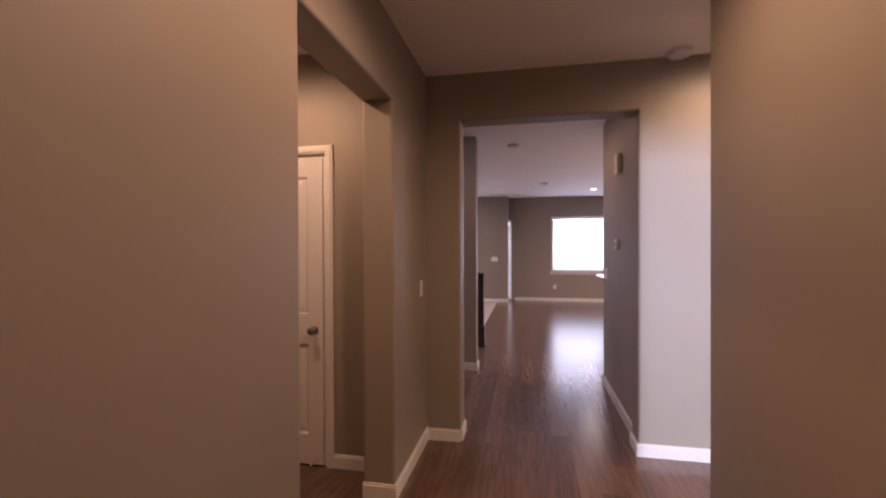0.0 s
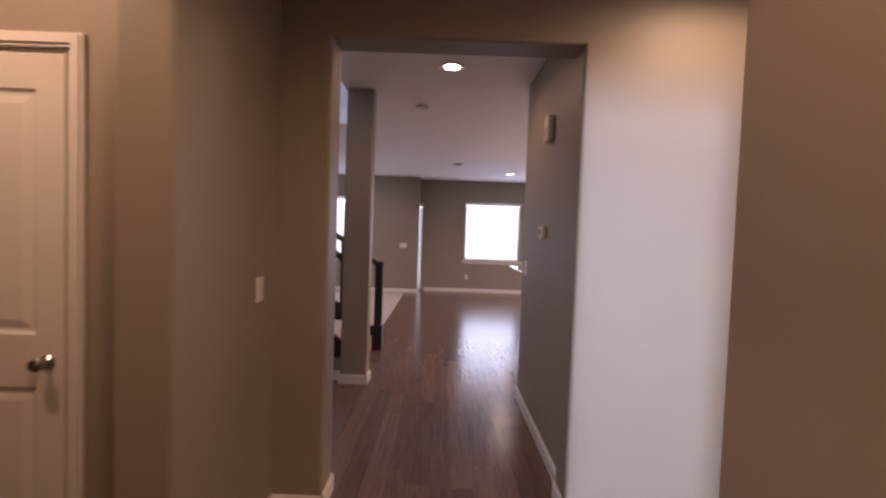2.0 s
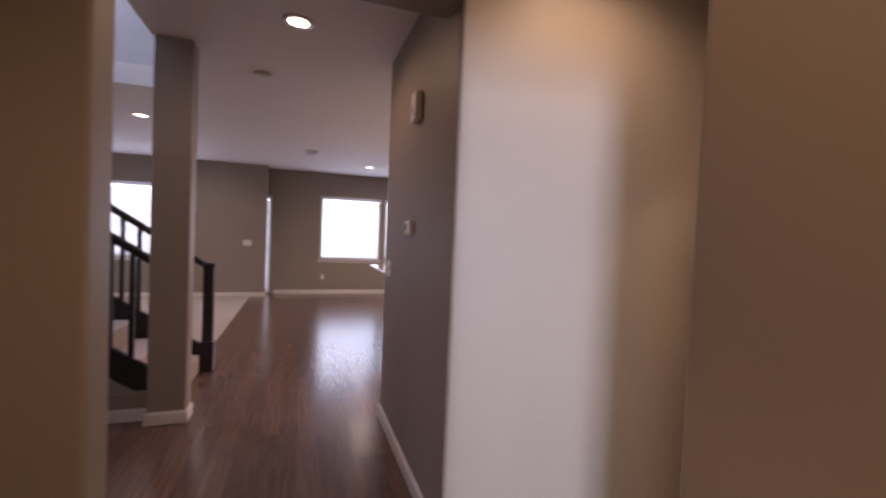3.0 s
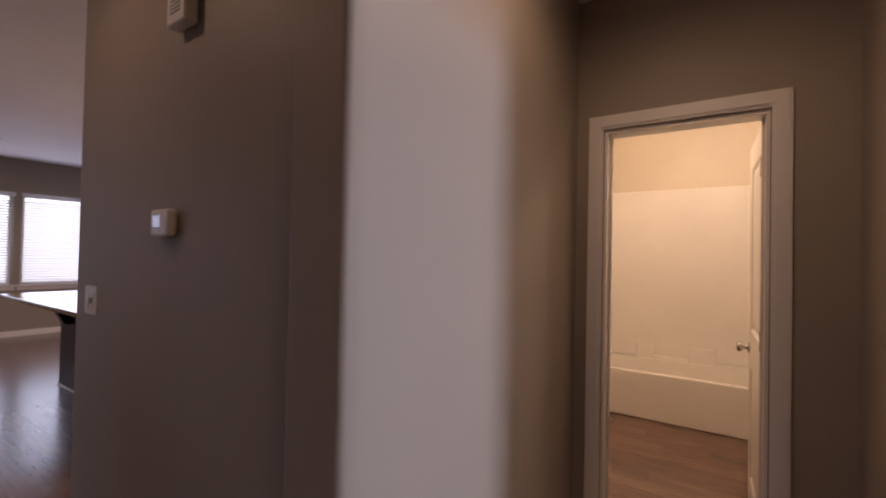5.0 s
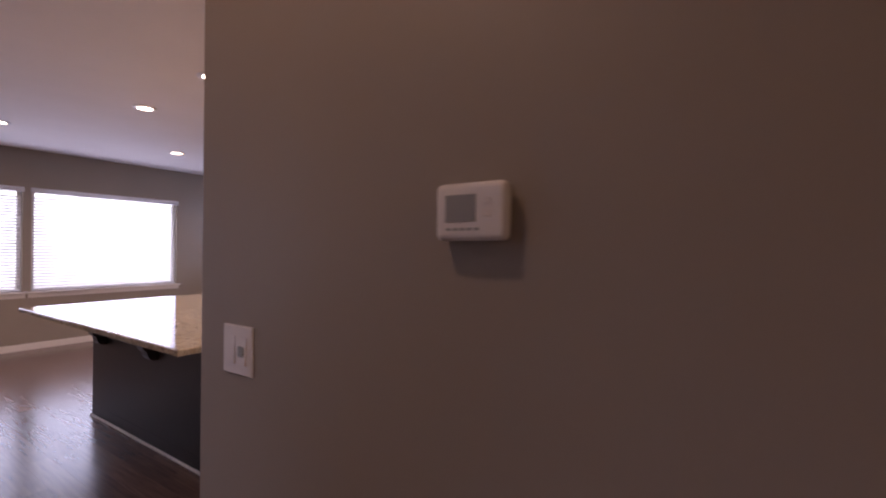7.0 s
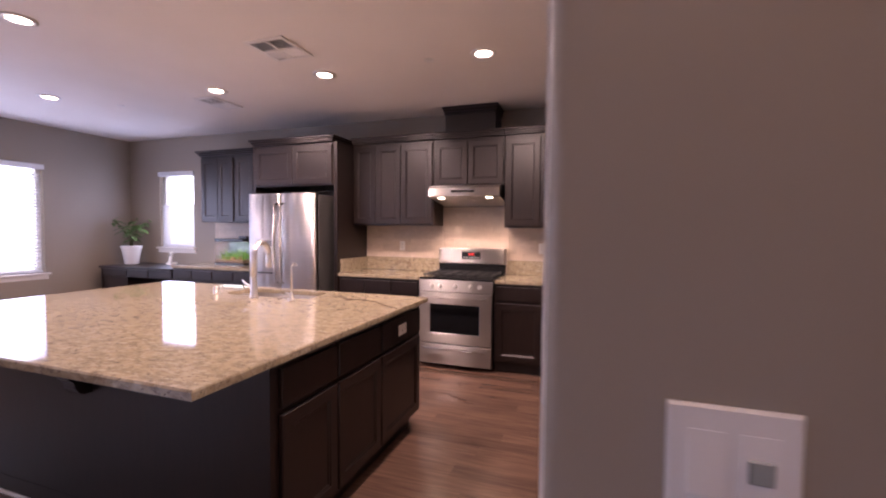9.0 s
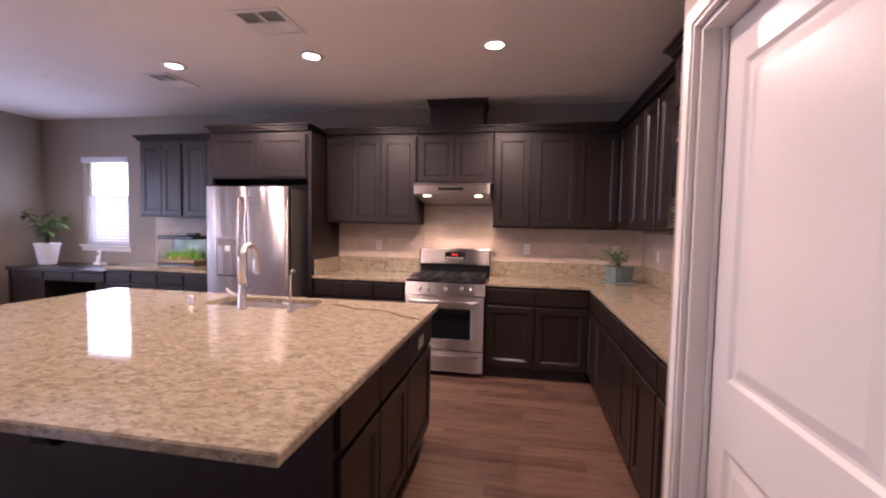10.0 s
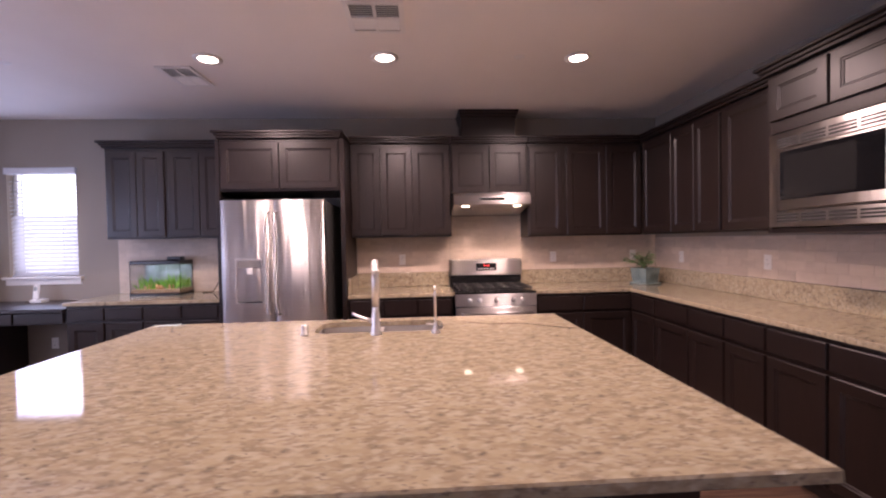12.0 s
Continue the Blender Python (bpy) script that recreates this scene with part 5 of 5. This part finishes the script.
for y0, y1, z in ((0.4, 0.805, 0.43), (0.81, 1.03, 0.552), (1.035, 1.34, 0.425), (1.345, 1.5, 0.56)):
    part("soap_shelf", boxm(0.70, 0.744, y0, y1, 0.37, z, bevel=0.008, segs=2), ACRYLIC, tb)
sv = thing("shower_fittings", pose(4.55, 3.5, 0), "chrome shower head, valve and tub spout", "shower")
part("shower_arm", tube(bmesh.new(), [(0, -0.002, 1.72), (0, -0.08, 1.73), (0, -0.13, 1.70)], 0.009), NICKEL, sv, smooth=True)
bm = lathe(bmesh.new(), [(0.012, 0), (0.04, -0.04), (0.042, -0.05), (0.01, -0.052)], 18)
o = part("shower_head", bm, NICKEL, sv, smooth=True)
o.matrix_basis = pose(0, -0.13, 1.705, -25)
bm = lathe(bmesh.new(), [(0.075, 0), (0.072, 0.008), (0.025, 0.012), (0.022, 0.05), (0.008, 0.052)], 22)
o = part("valve", bm, NICKEL, sv, smooth=True)
o.matrix_basis = pose(0, -0.002, 0.92, 90)
part("valve_lever", tube(bmesh.new(), [(0, -0.045, 0.92), (0.05, -0.055, 0.90)], 0.008), NICKEL, sv, smooth=True)
part("tub_spout", tube(bmesh.new(), [(0, -0.002, 0.66), (0, -0.1, 0.66), (0, -0.14, 0.645)], [0.024, 0.024, 0.018], 14), NICKEL, sv, smooth=True)
bl = thing("bath_light", pose(3.4, 2.4, CEIL), "white dome ceiling light in the bathroom, lit", "ceiling light")
part("base", lathe(bmesh.new(), [(0.15, -0.001), (0.15, -0.02), (0.13, -0.025)], 24), PLASTIC, bl, smooth=True)
part("dome", lathe(bmesh.new(), [(0.125, -0.026), (0.11, -0.06), (0.06, -0.085), (0.01, -0.09)], 24), LAMP, bl, "glowing frosted dome", smooth=True)
pl = bpy.data.lights.new("bath_lamp", "POINT")
pl.energy, pl.color, pl.shadow_soft_size = 138, (1.0, 0.72, 0.47), 0.1
new("bath_lamp", pl).matrix_world = pose(3.4, 2.4, CEIL - 0.2)


# ---- backsplash tiles ----
def tiled(name, m, w, h, label, holes=()):
    """A tiled splash whose front looks to -Y; the origin is its lower left corner."""
    ob = thing(name, m, label, "backsplash", kind="structure")
    part("grout", boxm(0, w, -0.006, -0.001, 0, h), GROUT, ob)
    tw_, th_ = 0.150, 0.0755
    shared = {}
    r = 0
    z = 0.0
    while z < h - 0.01:
        x = -(0.075 if r % 2 else 0.0)
        hh = min(th_, h - z)
        while x < w - 0.005:
            a, b = max(0, x), min(w, x + tw_)
            key = (round(b - a, 3), round(hh, 3))
            if b - a > 0.012:
                if key not in shared:
                    shared[key] = part("tile", boxm(0.0008, b - a - 0.0008, -0.0095, -0.0062, 0.0008, hh - 0.0008, bevel=0.001), TILE, ob)
                    t = shared[key]
                else:
                    t = bpy.data.objects.new("tile", shared[key].data)
                    scene.collection.objects.link(t)
                    t.parent = ob
                t.matrix_basis = pose(a, 0, z)
            x += tw_
        z += th_
        r += 1
    return ob


Z0 = TOP + 0.157
tiled("backsplash", at(EAST, 7.2, Z0, "west"), 1.01, 1.459 - Z0, "beige travertine tile backsplash")
tiled("backsplash", at(EAST, 6.187, 0.93, "west"), 0.787, 1.674 - 0.93, "beige travertine tile backsplash behind the range")
tiled("backsplash", at(EAST, 5.398, Z0, "west"), 5.398 - SIDE - 0.012, 1.439 - Z0, "beige travertine tile backsplash")
tiled("backsplash", at(EAST - 0.012, SIDE, Z0, "north"), EAST - 0.012 - 2.013, 1.409 - Z0, "beige travertine tile backsplash on the side wall")
tiled("backsplash", at(EAST, 9.68, TOP + 0.002, "west"), 1.31, 1.488 - TOP, "beige travertine tile backsplash behind the fish tank")

# ---- floor planks ----
PW, PL_ = 0.127, 1.22
shared_planks = {}
cells = []
rng = random.Random(11)
x = -4.05
while x < 5.06:
    y = -4.6 - rng.uniform(0, PL_)
    while y < NORTH:
        a, b = max(y, -4.6), min(y + PL_, NORTH)
        x1 = min(x + PW, EAST)
        mx, my = (x + x1) / 2, (a + b) / 2
        if b - a > 0.02 and not (mx < -0.83 and a > 6.0):
            hall = -0.8 < mx < 0.75 and 0.3 < my < 9.5
            aisle = 0.7 < mx < 4.5 and 4.4 < my < 5.8
            cells.append((x, x1, a, b, hall or aisle))
        y += PL_
    x += PW
verts, faces = [], []
count = 0
for x0, x1, a, b, close in cells:
    if close and count < 300:
        count += 1
        key = (round(x1 - x0, 3), round(b - a, 2))
        if key not in shared_planks:
            shared_planks[key] = part("plank", boxm(0.00015, x1 - x0 - 0.00015, 0.00015, b - a - 0.00015, -0.0115, 0.0, bevel=0.0003), PLANK, floor)
            p = shared_planks[key]
        else:
            p = bpy.data.objects.new("plank", shared_planks[key].data)
            scene.collection.objects.link(p)
            p.parent = floor
        p.matrix_basis = pose(x0, a, 0)
    else:
        i = len(verts)
        g = 0.00015
        c = 0.0003
        verts += [(x0 + g, a + g, -0.0115), (x1 - g, a + g, -0.0115), (x1 - g, b - g, -0.0115), (x0 + g, b - g, -0.0115),
                  (x0 + g, a + g, -c), (x1 - g, a + g, -c), (x1 - g, b - g, -c), (x0 + g, b - g, -c),
                  (x0 + g + c, a + g + c, 0), (x1 - g - c, a + g + c, 0), (x1 - g - c, b - g - c, 0), (x0 + g + c, b - g - c, 0)]
        for k in range(4):
            q = (k + 1) % 4
            faces += [(i + k, i + q, i + 4 + q, i + 4 + k), (i + 4 + k, i + 4 + q, i + 8 + q, i + 8 + k)]
        faces.append((i + 8, i + 9, i + 10, i + 11))
me = bpy.data.meshes.new("planks")
me.from_pydata(verts, [], faces)
me.materials.append(PLANK)
rest_ob = new("planks", me)
rest_ob.parent = floor
rest_ob["kind"] = "stuff"
